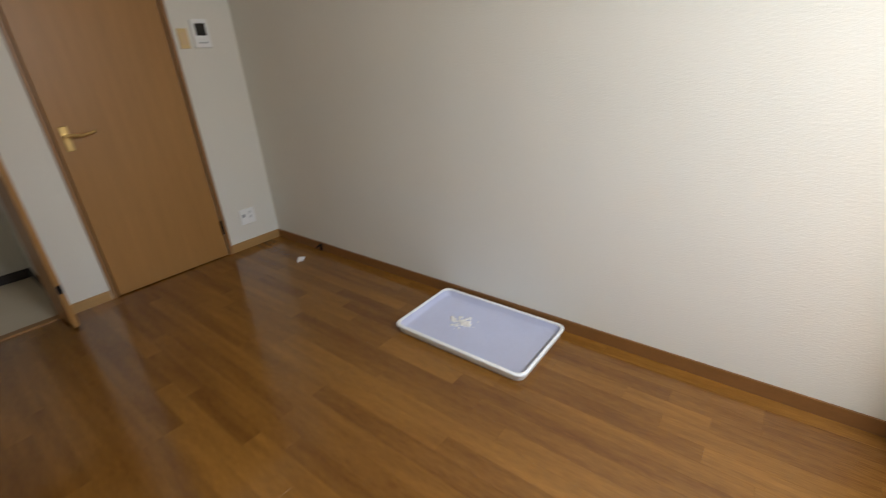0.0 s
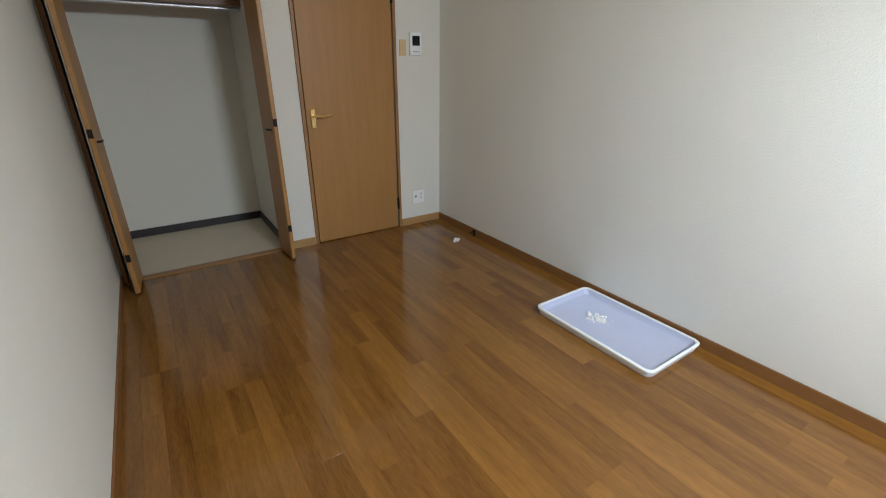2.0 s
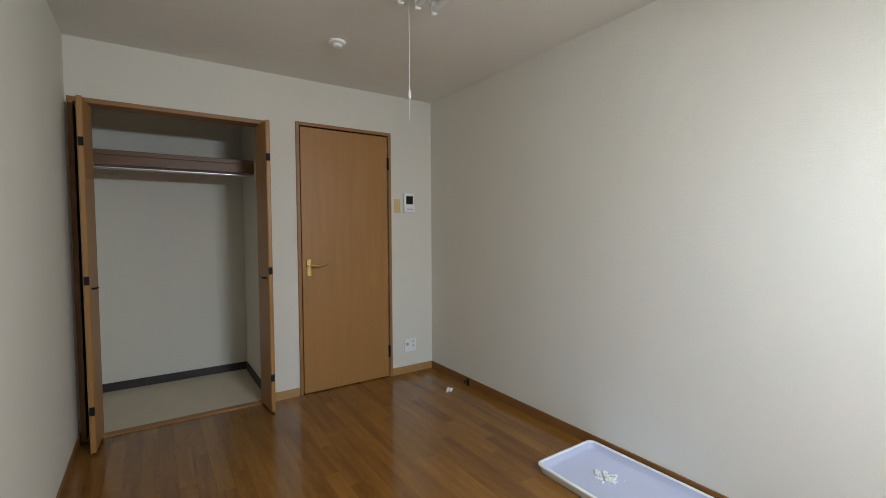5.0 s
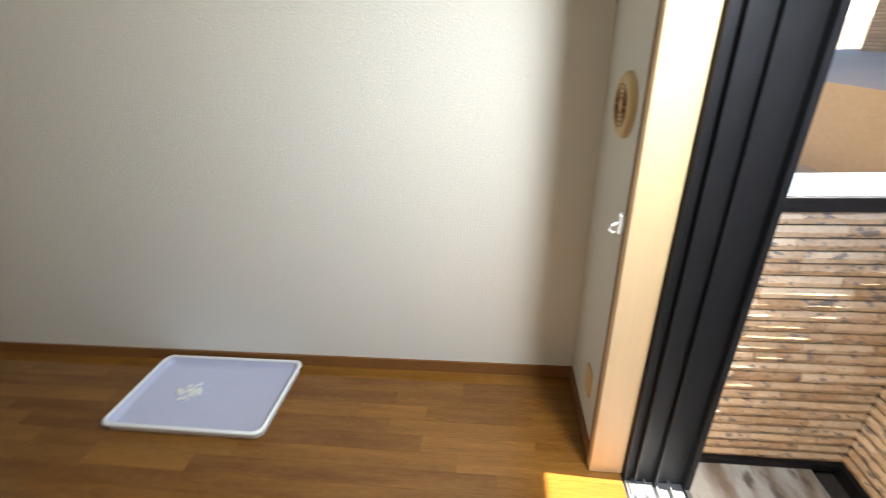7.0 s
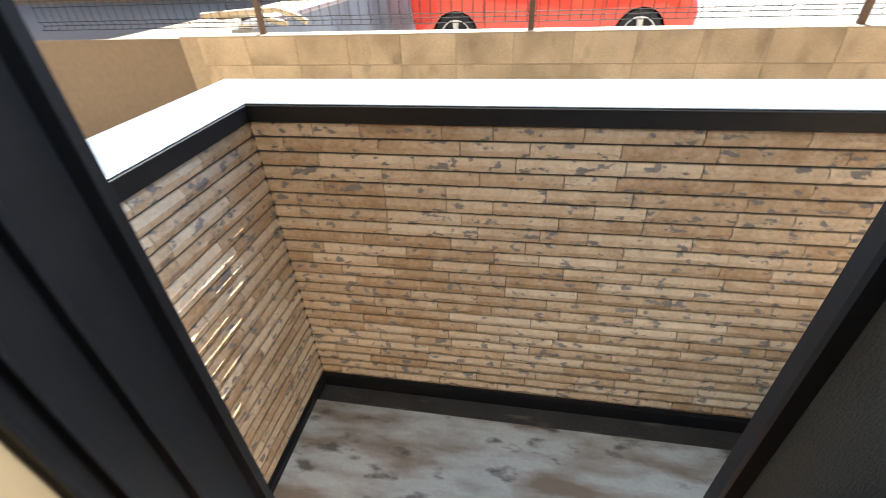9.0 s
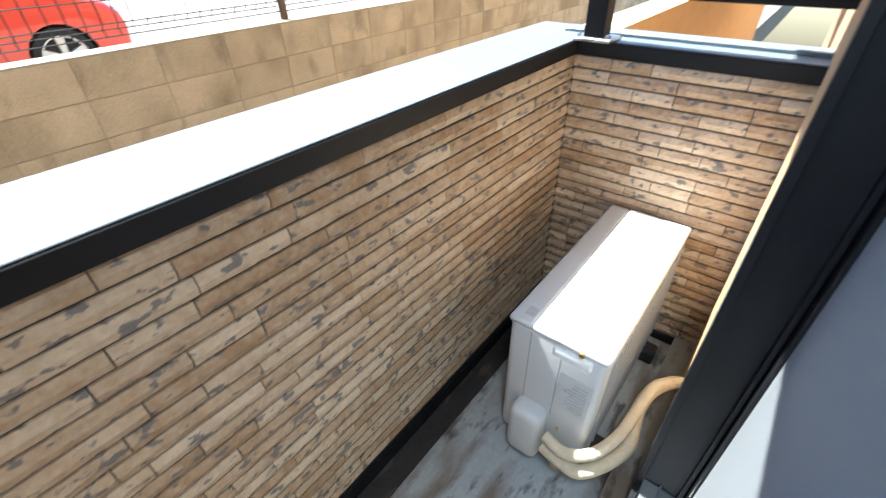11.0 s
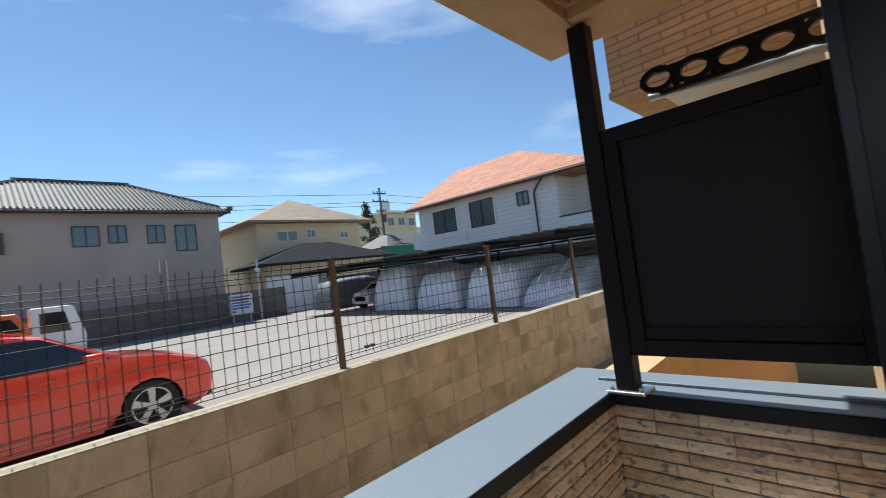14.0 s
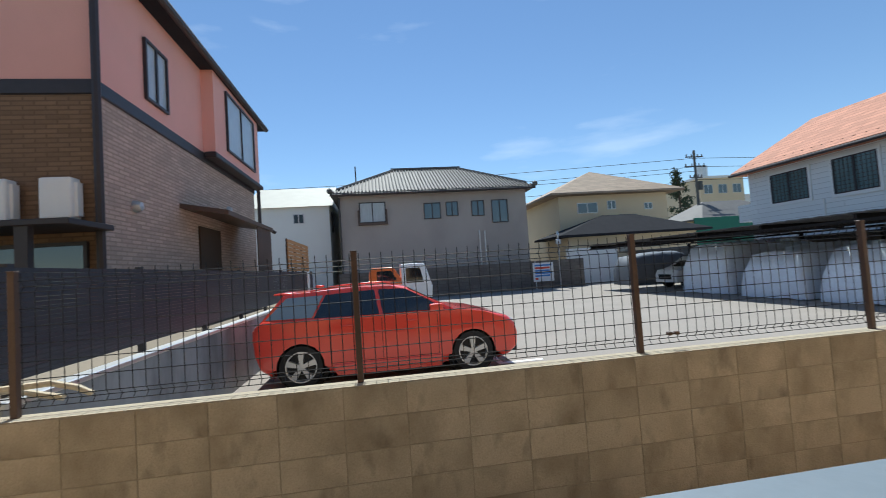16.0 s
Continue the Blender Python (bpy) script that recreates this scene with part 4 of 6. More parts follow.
# ---- vehicles ----
def wheel(car, cx, y, z, r, side):
    """side: -1 faces -y. A tyre and a five-spoke rim."""
    m = Matrix.Translation((cx, y, z)) @ Matrix.Rotation(radians(90), 4, "X")
    if side > 0:
        m = m @ Matrix.Rotation(radians(180), 4, "X")
    bm = bmesh.new()
    lathe(bm, [(r * 0.66, -0.20), (r * 0.93, -0.20), (r, -0.17), (r, -0.03), (r * 0.95, 0.0), (r * 0.72, 0.004), (r * 0.68, -0.02), (r * 0.66, -0.05)], m, 32)
    w = done("wheel", bm, RUBBER, smooth=True, label="black tyre")
    bm = bmesh.new()
    lathe(bm, [(r * 0.70, -0.06), (r * 0.705, -0.002), (r * 0.66, -0.004), (r * 0.64, -0.06)], m, 32)
    for k in range(5):
        t = m @ Matrix.Rotation(radians(72 * k + 18), 4, "Z")
        top = [bm.verts.new(t @ Vector(p)) for p in ((0.03, -0.026, -0.004), (r * 0.67, -0.046, -0.012), (r * 0.67, 0.046, -0.012), (0.03, 0.026, -0.004))]
        low = [bm.verts.new(t @ Vector(p)) for p in ((0.03, -0.03, -0.05), (r * 0.67, -0.052, -0.05), (r * 0.67, 0.052, -0.05), (0.03, 0.03, -0.05))]
        bm.faces.new(top)
        bm.faces.new(low[::-1])
        for i in range(4):
            j = (i + 1) % 4
            bm.faces.new((top[j], top[i], low[i], low[j]))
    lathe(bm, [(0.001, -0.03), (0.055, -0.03), (0.055, -0.01), (0.03, -0.004), (0.001, -0.004)], m, 16)
    rim = done("rim", bm, ALLOY, w, smooth=True, label="silver five-spoke alloy rim")
    bm = bmesh.new()
    lathe(bm, [(0.001, -0.10), (r * 0.66, -0.10), (r * 0.66, -0.07), (0.001, -0.07)], m, 20)
    done("brake_well", bm, RUBBER, w)
    return w


def arch(cx, cz, r, a0=200, a1=-20, n=12):
    return [(cx + r * math.cos(radians(a0 + (a1 - a0) * k / n)), cz + r * math.sin(radians(a0 + (a1 - a0) * k / n))) for k in range(n + 1)]


def side_glass(bm, poly, ybase, ytop, zb, zt):
    ps = []
    for x, z in poly:
        f = (z - zb) / (zt - zb)
        ps.append(bm.verts.new((x, ybase + (ytop - ybase) * f, z)))
    bm.faces.new(ps)


def red_car():
    xr, xf, yn = -0.04, 2.65, 7.28          # wheel centres, near side
    wr = 0.335
    wz = G + wr
    yc, hw = yn + 0.86, 0.885
    car = root("car", "bright red compact SUV parked beside the fence", "car", at=(1.45, yc, G))
    z = lambda h: G + h
    rear, front = xr - 0.70, xf + 0.76
    low = [(rear + 0.10, z(0.34))] + [(x, y) for x, y in arch(xr, wz, 0.435)] + [(xr + 0.52, z(0.24)), (xf - 0.52, z(0.24))] + [(x, y) for x, y in arch(xf, wz, 0.435)] + [
        (front - 0.16, z(0.24)), (front - 0.02, z(0.36)), (front, z(0.58)), (front - 0.04, z(0.74)), (front - 0.16, z(0.86)), (front - 0.55, z(0.965)), (front - 0.98, z(1.03)),
        (xr + 1.0, z(1.05)), (rear + 0.16, z(1.07)), (rear + 0.04, z(0.98)), (rear + 0.0, z(0.80)), (rear + 0.03, z(0.55))]
    bm = bmesh.new()
    prism(bm, low, yc - hw, yc + hw, 0.075, 4)
    parts = [done("body", bm, REDPAINT, smooth=True)]
    # cabin
    zb, zt = z(1.02), z(1.50)
    b = [(front - 1.02, 0.80), (rear + 0.12, 0.80)]
    t = [(front - 1.72, 0.60), (rear + 0.52, 0.60)]
    bm = bmesh.new()
    xs_b = [front - 1.00, front - 1.5, xr + 0.9, rear + 0.10]
    xs_t = [front - 1.78, front - 2.05, xr + 0.75, rear + 0.45]
    zts = [z(1.44), z(1.495), z(1.50), z(1.455)]
    ring = []
    for xb, xt, zz in zip(xs_b, xs_t, zts):
        ring.append([bm.verts.new(p) for p in ((xb, yc - 0.84, zb), (xt, yc - 0.64, zz - 0.02), (xt, yc - 0.45, zz + 0.005), (xt, yc + 0.45, zz + 0.005), (xt, yc + 0.64, zz - 0.02), (xb, yc + 0.84, zb))])
    for p, q in zip(ring, ring[1:]):
        for k in range(5):
            bm.faces.new((p[k], p[k + 1], q[k + 1], q[k]))
    bm.faces.new(ring[0])
    bm.faces.new(ring[-1][::-1])
    bmesh.ops.bevel(bm, geom=[e for e in bm.edges], offset=0.015, segments=2, affect="EDGES")
    parts.append(done("cabin", bm, REDPAINT, smooth=True))
    # side windows lie just proud of the cabin
    for s in (-1, 1):
        yb, yt = yc + s * 0.848, yc + s * 0.652
        bm = bmesh.new()
        side_glass(bm, [(front - 1.16, z(1.05)), (xr + 1.28, z(1.05)), (xr + 1.22, z(1.43)), (front - 1.80, z(1.415))], yb, yt, zb, zt)
        side_glass(bm, [(xr + 1.22, z(1.05)), (xr + 0.22, z(1.06)), (xr + 0.40, z(1.40)), (xr + 1.16, z(1.43))], yb, yt, zb, zt)
        parts.append(done("side_window", bm, CARGLASS, label="dark tinted side window"))
        bm = bmesh.new()
        side_glass(bm, [(xr + 0.19, z(1.07)), (rear + 0.20, z(1.08)), (rear + 0.50, z(1.39)), (xr + 0.36, z(1.40))], yb, yt, zb, zt)
        parts.append(done("rear_pillar", bm, PALEGLASS, label="pale silver-blue rear pillar"))
        bm = bmesh.new()
        bx(bm, front - 1.44, front - 1.22, yc + s * 0.86 - 0.07, yc + s * 0.86 + 0.07, z(1.02), z(1.15), 0.03, 3, turn=Matrix.Translation((0, s * 0.08, 0)))
        parts.append(done("mirror", bm, REDPAINT, smooth=True))
        for cx in (xr, xf):
            bm = bmesh.new()
            m = Matrix.Translation((cx, yc + s * (hw - 0.44), wz)) @ Matrix.Rotation(radians(90), 4, "X")
            lathe(bm, [(0.001, -0.19), (0.425, -0.19), (0.425, 0.19), (0.001, 0.19)], m, 28)
            parts.append(done("wheel_well", bm, RUBBER))
        bm = bmesh.new()
        bx(bm, xr + 0.50, xf - 0.50, yc + s * hw - 0.02, yc + s * hw + 0.012, z(0.22), z(0.34), 0.01)
        parts.append(done("sill", bm, REDPAINT))
        bm = bmesh.new()
        bx(bm, front - 0.42, front - 0.06, yc + s * 0.80 - 0.05, yc + s * 0.80 + 0.055, z(0.70), z(0.81), 0.03, 3)
        parts.append(done("headlamp", bm, LAMPGLASS, smooth=True))
        bm = bmesh.new()
        bx(bm, rear + 0.01, rear + 0.16, yc + s * 0.80 - 0.05, yc + s * 0.80 + 0.088, z(0.80), z(0.94), 0.02, 2)
        parts.append(done("tail_lamp", bm, SIGNRED, smooth=True))
        bm = bmesh.new()
        for hx in (xr + 0.62, xr + 1.62):
            bx(bm, hx, hx + 0.18, yc + s * (hw + 0.005) - 0.012, yc + s * (hw + 0.005) + 0.018, z(0.90), z(0.925), 0.006)
        parts.append(done("door_handle", bm, REDPAINT))
        bm = bmesh.new()
        for hx in (xr + 0.45, xr + 1.25, xf - 0.56):
            bx(bm, hx, hx + 0.008, yc + s * hw - 0.003, yc + s * hw + 0.0015, z(0.36), z(0.98))
        bx(bm, xr + 0.45, xf - 0.56, yc + s * hw - 0.003, yc + s * hw + 0.0015, z(0.355), z(0.362))
        parts.append(done("door_seam", bm, RUBBER))
    bm = bmesh.new()
    bx(bm, front - 0.03, front + 0.006, yc - 0.5, yc + 0.5, z(0.40), z(0.72), 0.02)
    bx(bm, front - 0.09, front - 0.005, yc - 0.78, yc + 0.78, z(0.27), z(0.36), 0.01)
    parts.append(done("grille", bm, RUBBER, label="black front grille"))
    bm = bmesh.new()
    side = [(front - 1.06, z(1.06)), (front - 1.74, z(1.43))]
    quad(bm, (side[0][0] + 0.01, yc - 0.74, side[0][1]), (side[0][0] + 0.01, yc + 0.74, side[0][1]), (side[1][0] + 0.022, yc + 0.60, side[1][1]), (side[1][0] + 0.022, yc - 0.60, side[1][1]))
    parts.append(done("windscreen", bm, CARGLASS))
    bm = bmesh.new()
    for s in (-1, 1):
        tube(bm, [(front - 1.95, yc + s * 0.60, z(1.485)), (front - 2.1, yc + s * 0.60, z(1.52)), (xr + 0.6, yc + s * 0.60, z(1.515)), (xr + 0.15, yc + s * 0.60, z(1.47))], 0.014, 6)
    bx(bm, rear + 0.28, rear + 0.62, yc - 0.58, yc + 0.58, z(1.435), z(1.465), 0.012)
    bx(bm, xr + 0.15, xr + 0.30, yc - 0.03, yc + 0.03, z(1.49), z(1.55), 0.015)
    parts.append(done("roof_rail", bm, REDPAINT, smooth=True))
    for cx in (xr, xf):
        parts.append(wheel(car, cx, yn, wz, wr, -1))
        parts.append(wheel(car, cx, yc + 0.86, wz, wr, 1))
    adopt(car, parts)


red_car()


def small_truck():
    d = root("truck", "small white truck carrying an orange cab body", "truck", at=(3.0, 20.8, G))
    z = lambda h: G + h
    parts = []
    bm = bmesh.new()
    prism(bm, [(2.95, z(0.45)), (4.30, z(0.45)), (4.34, z(0.95)), (4.05, z(1.95)), (3.9, z(2.02)), (2.95, z(2.02))], 20.0, 21.6, 0.06, 3)
    parts.append(done("cab", bm, WHITEPAINT, smooth=True))
    bm = bmesh.new()
    quad(bm, (3.15, 19.99, z(1.15)), (3.95, 19.99, z(1.15)), (3.80, 19.99, z(1.82)), (3.15, 19.99, z(1.82)))
    quad(bm, (4.335, 20.1, z(1.05)), (4.335, 21.5, z(1.05)), (4.085, 21.45, z(1.86)), (4.085, 20.15, z(1.86)))
    parts.append(done("window", bm, CARGLASS))
    bm = bmesh.new()
    prism(bm, [(1.45, z(0.75)), (3.1, z(0.75)), (3.05, z(1.2)), (2.6, z(1.92)), (1.65, z(1.92)), (1.5, z(1.7))], 20.05, 21.5, 0.08, 3)
    parts.append(done("orange_body", bm, ORANGE, smooth=True, label="orange painted body"))
    bm = bmesh.new()
    quad(bm, (1.85, 20.04, z(1.30)), (2.75, 20.04, z(1.30)), (2.5, 20.04, z(1.75)), (1.85, 20.04, z(1.75)))
    parts.append(done("side_window", bm, CARGLASS))
    bm = bmesh.new()
    bx(bm, 0.8, 4.0, 20.2, 21.4, z(0.4), z(0.6), 0.02)
    parts.append(done("chassis", bm, RUBBER))
    for cx in (1.4, 3.7):
        parts.append(wheel(d, cx, 20.02, z(0.29), 0.29, -1))
        parts.append(wheel(d, cx, 21.55, z(0.29), 0.29, 1))
    adopt(d, parts)
    d.location.x -= 0.75


small_truck()


def covered_vehicle(y0, y1, x0, x1, h, seed, nose, label, cloth=COVER):
    """A fabric cover hanging over a parked vehicle whose nose points to -x."""
    r = random.Random(seed)
    bm = bmesh.new()
    nu, nv = 26, 22
    g = []
    for i in range(nu + 1):
        u = i / nu
        row = []
        for j in range(nv + 1):
            v = -1 + 2 * j / nv
            top = h * (1 - nose * max(0.0, 0.42 - u) / 0.42) * (1 - 0.10 * max(0.0, u - 0.85) / 0.15)
            av = abs(v)
            yy = 1.42 * v if av < 0.6 else math.copysign(0.852 + 0.148 * min(1.0, (av - 0.6) / 0.25), v)
            zz = top * (1 - 0.06 * (av / 0.6) ** 3) if av < 0.6 else top * 0.94 * max(0.0, 1 - (av - 0.6) / 0.4)
            xx = x0 + (x1 - x0) * u
            if u < 0.06:
                zz *= u / 0.06 if i else 0.0
                xx = x0 + 0.02 * (1 if i else 0)
            wob = noise.noise(Vector((xx * 2.6, (y0 + v) * 3.1, zz * 3 + seed))) * 0.08 + noise.noise(Vector((xx * 7, (y0 + v * 1.2) * 6, zz * 7 + seed))) * 0.045
            row.append(bm.verts.new((xx + wob, (y0 + y1) / 2 + (y1 - y0) / 2 * yy + wob, G + 0.02 + max(0.0, zz + wob * 0.7))))
        g.append(row)
    for i in range(nu):
        for j in range(nv):
            bm.faces.new((g[i][j], g[i + 1][j], g[i + 1][j + 1], g[i][j + 1]))
    ob = done("covered_car", bm, cloth, smooth=False, label=label, category="covered car", group="vehicles under fabric covers")
    for p in ob.data.polygons:
        p.use_smooth = True
    return ob


covered_vehicle(14.7, 17.1, 13.9, 18.3, 1.95, 1, 0.02, "tall van under a silver-grey fabric cover")
covered_vehicle(11.6, 13.9, 13.7, 18.0, 1.66, 2, 0.14, "car under a wrinkled silver-blue fabric cover")
covered_vehicle(8.75, 11.05, 13.6, 18.0, 1.70, 3, 0.12, "car under a wrinkled silver-blue fabric cover")
covered_vehicle(6.3, 8.5, 13.5, 17.8, 1.40, 4, 0.5, "low car under a silver fabric cover")
covered_vehicle(3.7, 5.8, 13.9, 18.0, 1.5, 5, 0.4, "car under a pale blue fabric cover")
covered_vehicle(23.2, 25.2, 15.4, 19.2, 1.8, 6, 0.1, "vehicle under a dark grey fabric cover", DARKCOVER)


def parked_car():
    d = root("parked_car", "small white car with a dark grille under the carport", "car", at=(16.5, 20.6, G))
    z = lambda h: G + h
    parts = []
    bm = bmesh.new()
    prism(bm, [(14.9, z(0.3)), (18.6, z(0.3)), (18.6, z(0.95)), (17.9, z(1.45)), (16.4, z(1.48)), (15.8, z(1.0)), (15.0, z(0.88)), (14.85, z(0.6))], 19.75, 21.35, 0.07, 3)
    parts.append(done("body", bm, WHITEPAINT, smooth=True))
    bm = bmesh.new()
    quad(bm, (15.79, 19.9, z(1.03)), (15.79, 21.2, z(1.03)), (16.35, 21.1, z(1.42)), (16.35, 20.0, z(1.42)))
    bx(bm, 14.83, 14.87, 20.1, 21.0, z(0.45), z(0.68), 0.01)
    parts.append(done("windscreen", bm, CARGLASS))
    for cx in (15.5, 17.9):
        parts.append(wheel(d, cx, 19.78, z(0.29), 0.29, -1))
        parts.append(wheel(d, cx, 21.32, z(0.29), 0.29, 1))
    adopt(d, parts)
    d.location.y -= 1.0


parked_car()


def carport():
    d = root("carport", "long low carport with a dark sheet roof on steel posts", "carport", at=(15.6, 12, G))
    x0, x1, y0, y1 = 12.6, 18.9, 3.7, 22.6
    parts = []
    bm = bmesh.new()
    n = 94
    for i in range(n):
        a, b = y0 + (y1 - y0) * i / n, y0 + (y1 - y0) * (i + 1) / n
        bx(bm, x0, x1, a, b - 0.01, 2.30 + (0.018 if i % 2 else 0), 2.325 + (0.018 if i % 2 else 0))
    parts.append(done("roof", bm, ROOFGREY, label="grey corrugated sheet roof"))
    bm = bmesh.new()
    for i in range(8):
        y = y0 + 0.2 + (y1 - y0 - 0.4) * i / 7
        bx(bm, x0 + 0.05, x1, y - 0.04, y + 0.04, 2.17, 2.298)
    for x in (x0 + 0.05, 15.0, x1 - 0.1):
        bx(bm, x, x + 0.07, y0, y1, 2.09, 2.168)
    parts.append(done("beam", bm, DARKALU))
    for y in (6.9, 9.9, 12.9, 15.85, 19.0, 22.4):
        parts.append(boxpart("post", (18.5, 18.62, y - 0.06, y + 0.06, G, 2.1), DARKALU, bev=0.01))
    adopt(d, parts)
    d.location.z -= 0.1
    structure("carport_wall", [(19.0, 19.12, 3.7, 30, G, 1.9)], OLDBLOCK, "dark old block wall behind the carport")


carport()


# ---- houses ----
def pane_window(parts, axis, c, a0, a1, z0, z1, face, frame=DARKTRIM, pane=WINGLASS, leaves=2, grid=False):
    """A framed window on a wall plane axis = c, spanning a0 to a1; face: which way it looks along the axis."""
    def b(bm, a, aa, d0, d1, z, zz, bev=0.0):
        lo, hi = sorted((c + face * d0, c + face * d1))
        if axis == "y":
            bx(bm, a, aa, lo, hi, z, zz, bev)
        else:
            bx(bm, lo, hi, a, aa, z, zz, bev)
    bm = bmesh.new()
    t = 0.05
    b(bm, a0, a1, -0.02, 0.06, z0, z0 + t)
    b(bm, a0, a1, -0.02, 0.06, z1 - t, z1)
    b(bm, a0, a0 + t, -0.02, 0.06, z0 + t, z1 - t)
    b(bm, a1 - t, a1, -0.02, 0.06, z0 + t, z1 - t)
    for k in range(1, leaves):
        m = a0 + (a1 - a0) * k / leaves
        b(bm, m - 0.03, m + 0.03, -0.02, 0.05, z0 + t, z1 - t)
    if grid:
        for k in range(1, 10):
            m = a0 + (a1 - a0) * k / 10
            b(bm, m - 0.008, m + 0.008, 0.10, 0.115, z0 + 0.02, z1 - 0.02)
        for k in range(1, 9):
            m = z0 + (z1 - z0) * k / 9
            b(bm, a0 + 0.02, a1 - 0.02, 0.10, 0.115, m - 0.008, m + 0.008)
    parts.append(done("window_frame", bm, frame))
    bm = bmesh.new()
    b(bm, a0 + t, a1 - t, 0.005, 0.02, z0 + t, z1 - t)
    parts.append(done("window_pane", bm, pane))


def hip_roof(bm, x0, x1, y0, y1, ze, zr, inset, thick=0.12, far_inset=None):
    """A hipped roof with its ridge along the longer side."""
    if x1 - x0 >= y1 - y0:
        r0, r1 = (x0 + inset, (y0 + y1) / 2, zr), (x1 - inset, (y0 + y1) / 2, zr)
    else:
        r0, r1 = ((x0 + x1) / 2, y0 + inset, zr), ((x0 + x1) / 2, y1 - (far_inset or inset), zr)
    c = [(x0, y0, ze), (x1, y0, ze), (x1, y1, ze), (x0, y1, ze)]
    v = [bm.verts.new(p) for p in c] + [bm.verts.new((p[0], p[1], p[2] - thick)) for p in c]
    a, b = bm.verts.new(r0), bm.verts.new(r1)
    if x1 - x0 >= y1 - y0:
        for f in ((v[0], v[1], b, a), (v[1], v[2], b), (v[2], v[3], a, b), (v[3], v[0], a)):
            bm.faces.new(f)
    else:
        for f in ((v[0], v[1], a), (v[1], v[2], b, a), (v[2], v[3], b), (v[3], v[0], a, b)):
            bm.faces.new(f)
    for k in range(4):
        j = (k + 1) % 4
        bm.faces.new((v[j], v[k], v[k + 4], v[j + 4]))
    bm.faces.new((v[7], v[6], v[5], v[4]))


def pipe(parts, pts, r=0.04, material=DARKTRIM, name="downpipe"):
    bm = bmesh.new()
    tube(bm, pts, r, 8)
    parts.append(done(name, bm, material))


def house_grey():
    d = root("grey_house", "two-storey grey rendered house with a grey tiled hip roof", "house", at=(5.6, 32, G))
    parts = []
    x0, x1, y0, y1 = -1.05, 11.2, 28.0, 36.5
    parts.append(boxpart("wall", (x0, x1, y0, y1, G, 6.5), GREYRENDER))
    bm = bmesh.new()
    hip_roof(bm, x0 - 0.45, x1 + 0.5, y0 - 0.6, y1 + 0.6, 6.62, 9.0, 4.2)
    parts.append(done("roof", bm, ROOFGREY))
    bm = bmesh.new()
    ex0, ex1, ey, ry, n = x0 - 0.45, x1 + 0.5, y0 - 0.6, (y0 + y1) / 2, 60
    for k in range(n + 1):
        x = ex0 + (ex1 - ex0) * k / n
        f = min(1.0, (x - ex0) / 4.2, (ex1 - x) / 4.2)
        if f > 0.02:
            tube(bm, [(x, ey, 6.66), (x, ey + (ry - ey) * f, 6.66 + 2.38 * f)], 0.055, 5)
    for k in range(1, 10):
        f = k / 10
        tube(bm, [(ex0 + 4.2 * f, ey + (ry - ey) * f, 6.68 + 2.38 * f), (ex0 + 4.2 * (f + 0.1), ey + (ry - ey) * (f + 0.1), 6.68 + 2.38 * (f + 0.1))], 0.11, 6)
        tube(bm, [(ex1 - 4.2 * f, ey + (ry - ey) * f, 6.68 + 2.38 * f), (ex1 - 4.2 * (f + 0.1), ey + (ry - ey) * (f + 0.1), 6.68 + 2.38 * (f + 0.1))], 0.11, 6)
    tube(bm, [(ex0 + 4.0, ry, 9.08), (ex1 - 4.0, ry, 9.08)], 0.13, 6)
    for ex in (ex0, ex1):
        bmesh.ops.create_icosphere(bm, subdivisions=1, radius=0.2, matrix=Matrix.Translation((ex, ey, 6.75)))
    parts.append(done("roof_tiles", bm, ROOFGREY, kind="stuff", label="rows of round grey roof tiles"))
    bm = bmesh.new()
    tube(bm, [(ex0, ey - 0.06, 6.48), (ex1, ey - 0.06, 6.48)], 0.06, 8)
    parts.append(done("gutter", bm, DARKTRIM))
    for a0, a1, z0, z1, lv, pn in ((0.2, 1.85, 4.75, 6.05, 2, CURTAIN), (4.3, 5.4, 4.8, 5.85, 2, WINGLASS), (5.75, 6.55, 4.93, 5.87, 2, WINGLASS), (7.45, 8.3, 4.85, 5.87, 2, WINGLASS), (8.8, 9.9, 4.35, 5.87, 2, WINGLASS)):
        pane_window(parts, "y", y0, a0, a1, z0, z1, -1, DARKTRIM, pn, lv)
    bm = bmesh.new()
    bx(bm, 0.1, 1.95, y0 - 0.22, y0, 4.6, 4.73)
    bx(bm, 0.1, 0.2, y0 - 0.2, y0, 4.73, 5.55)
    bx(bm, 1.85, 1.95, y0 - 0.2, y0, 4.73, 5.55)
    parts.append(done("sill", bm, RUST))
    pipe(parts, [(7.85, y0 - 0.08, 3.9), (7.85, y0 - 0.08, 1.0)], 0.05, PALESTEEL, "vent_pipe")
    pipe(parts, [(8.2, y0 - 0.08, 3.85), (8.2, y0 - 0.08, 1.0)], 0.05, PALESTEEL, "vent_pipe")
    pipe(parts, [(x0 + 0.05, y0 - 0.08, 6.4), (x0 + 0.05, y0 - 0.08, 0.2)], 0.05)
    pipe(parts, [(-0.1, 33, 8.0), (-0.1, 33, 9.6)], 0.05, DARKTRIM, "aerial")
    bm = bmesh.new()
    bx(bm, x1, x1 + 0.6, 30.0, 31.4, 3.0, 4.9)
    parts.append(done("side_box", bm, RUST))
    adopt(d, parts)


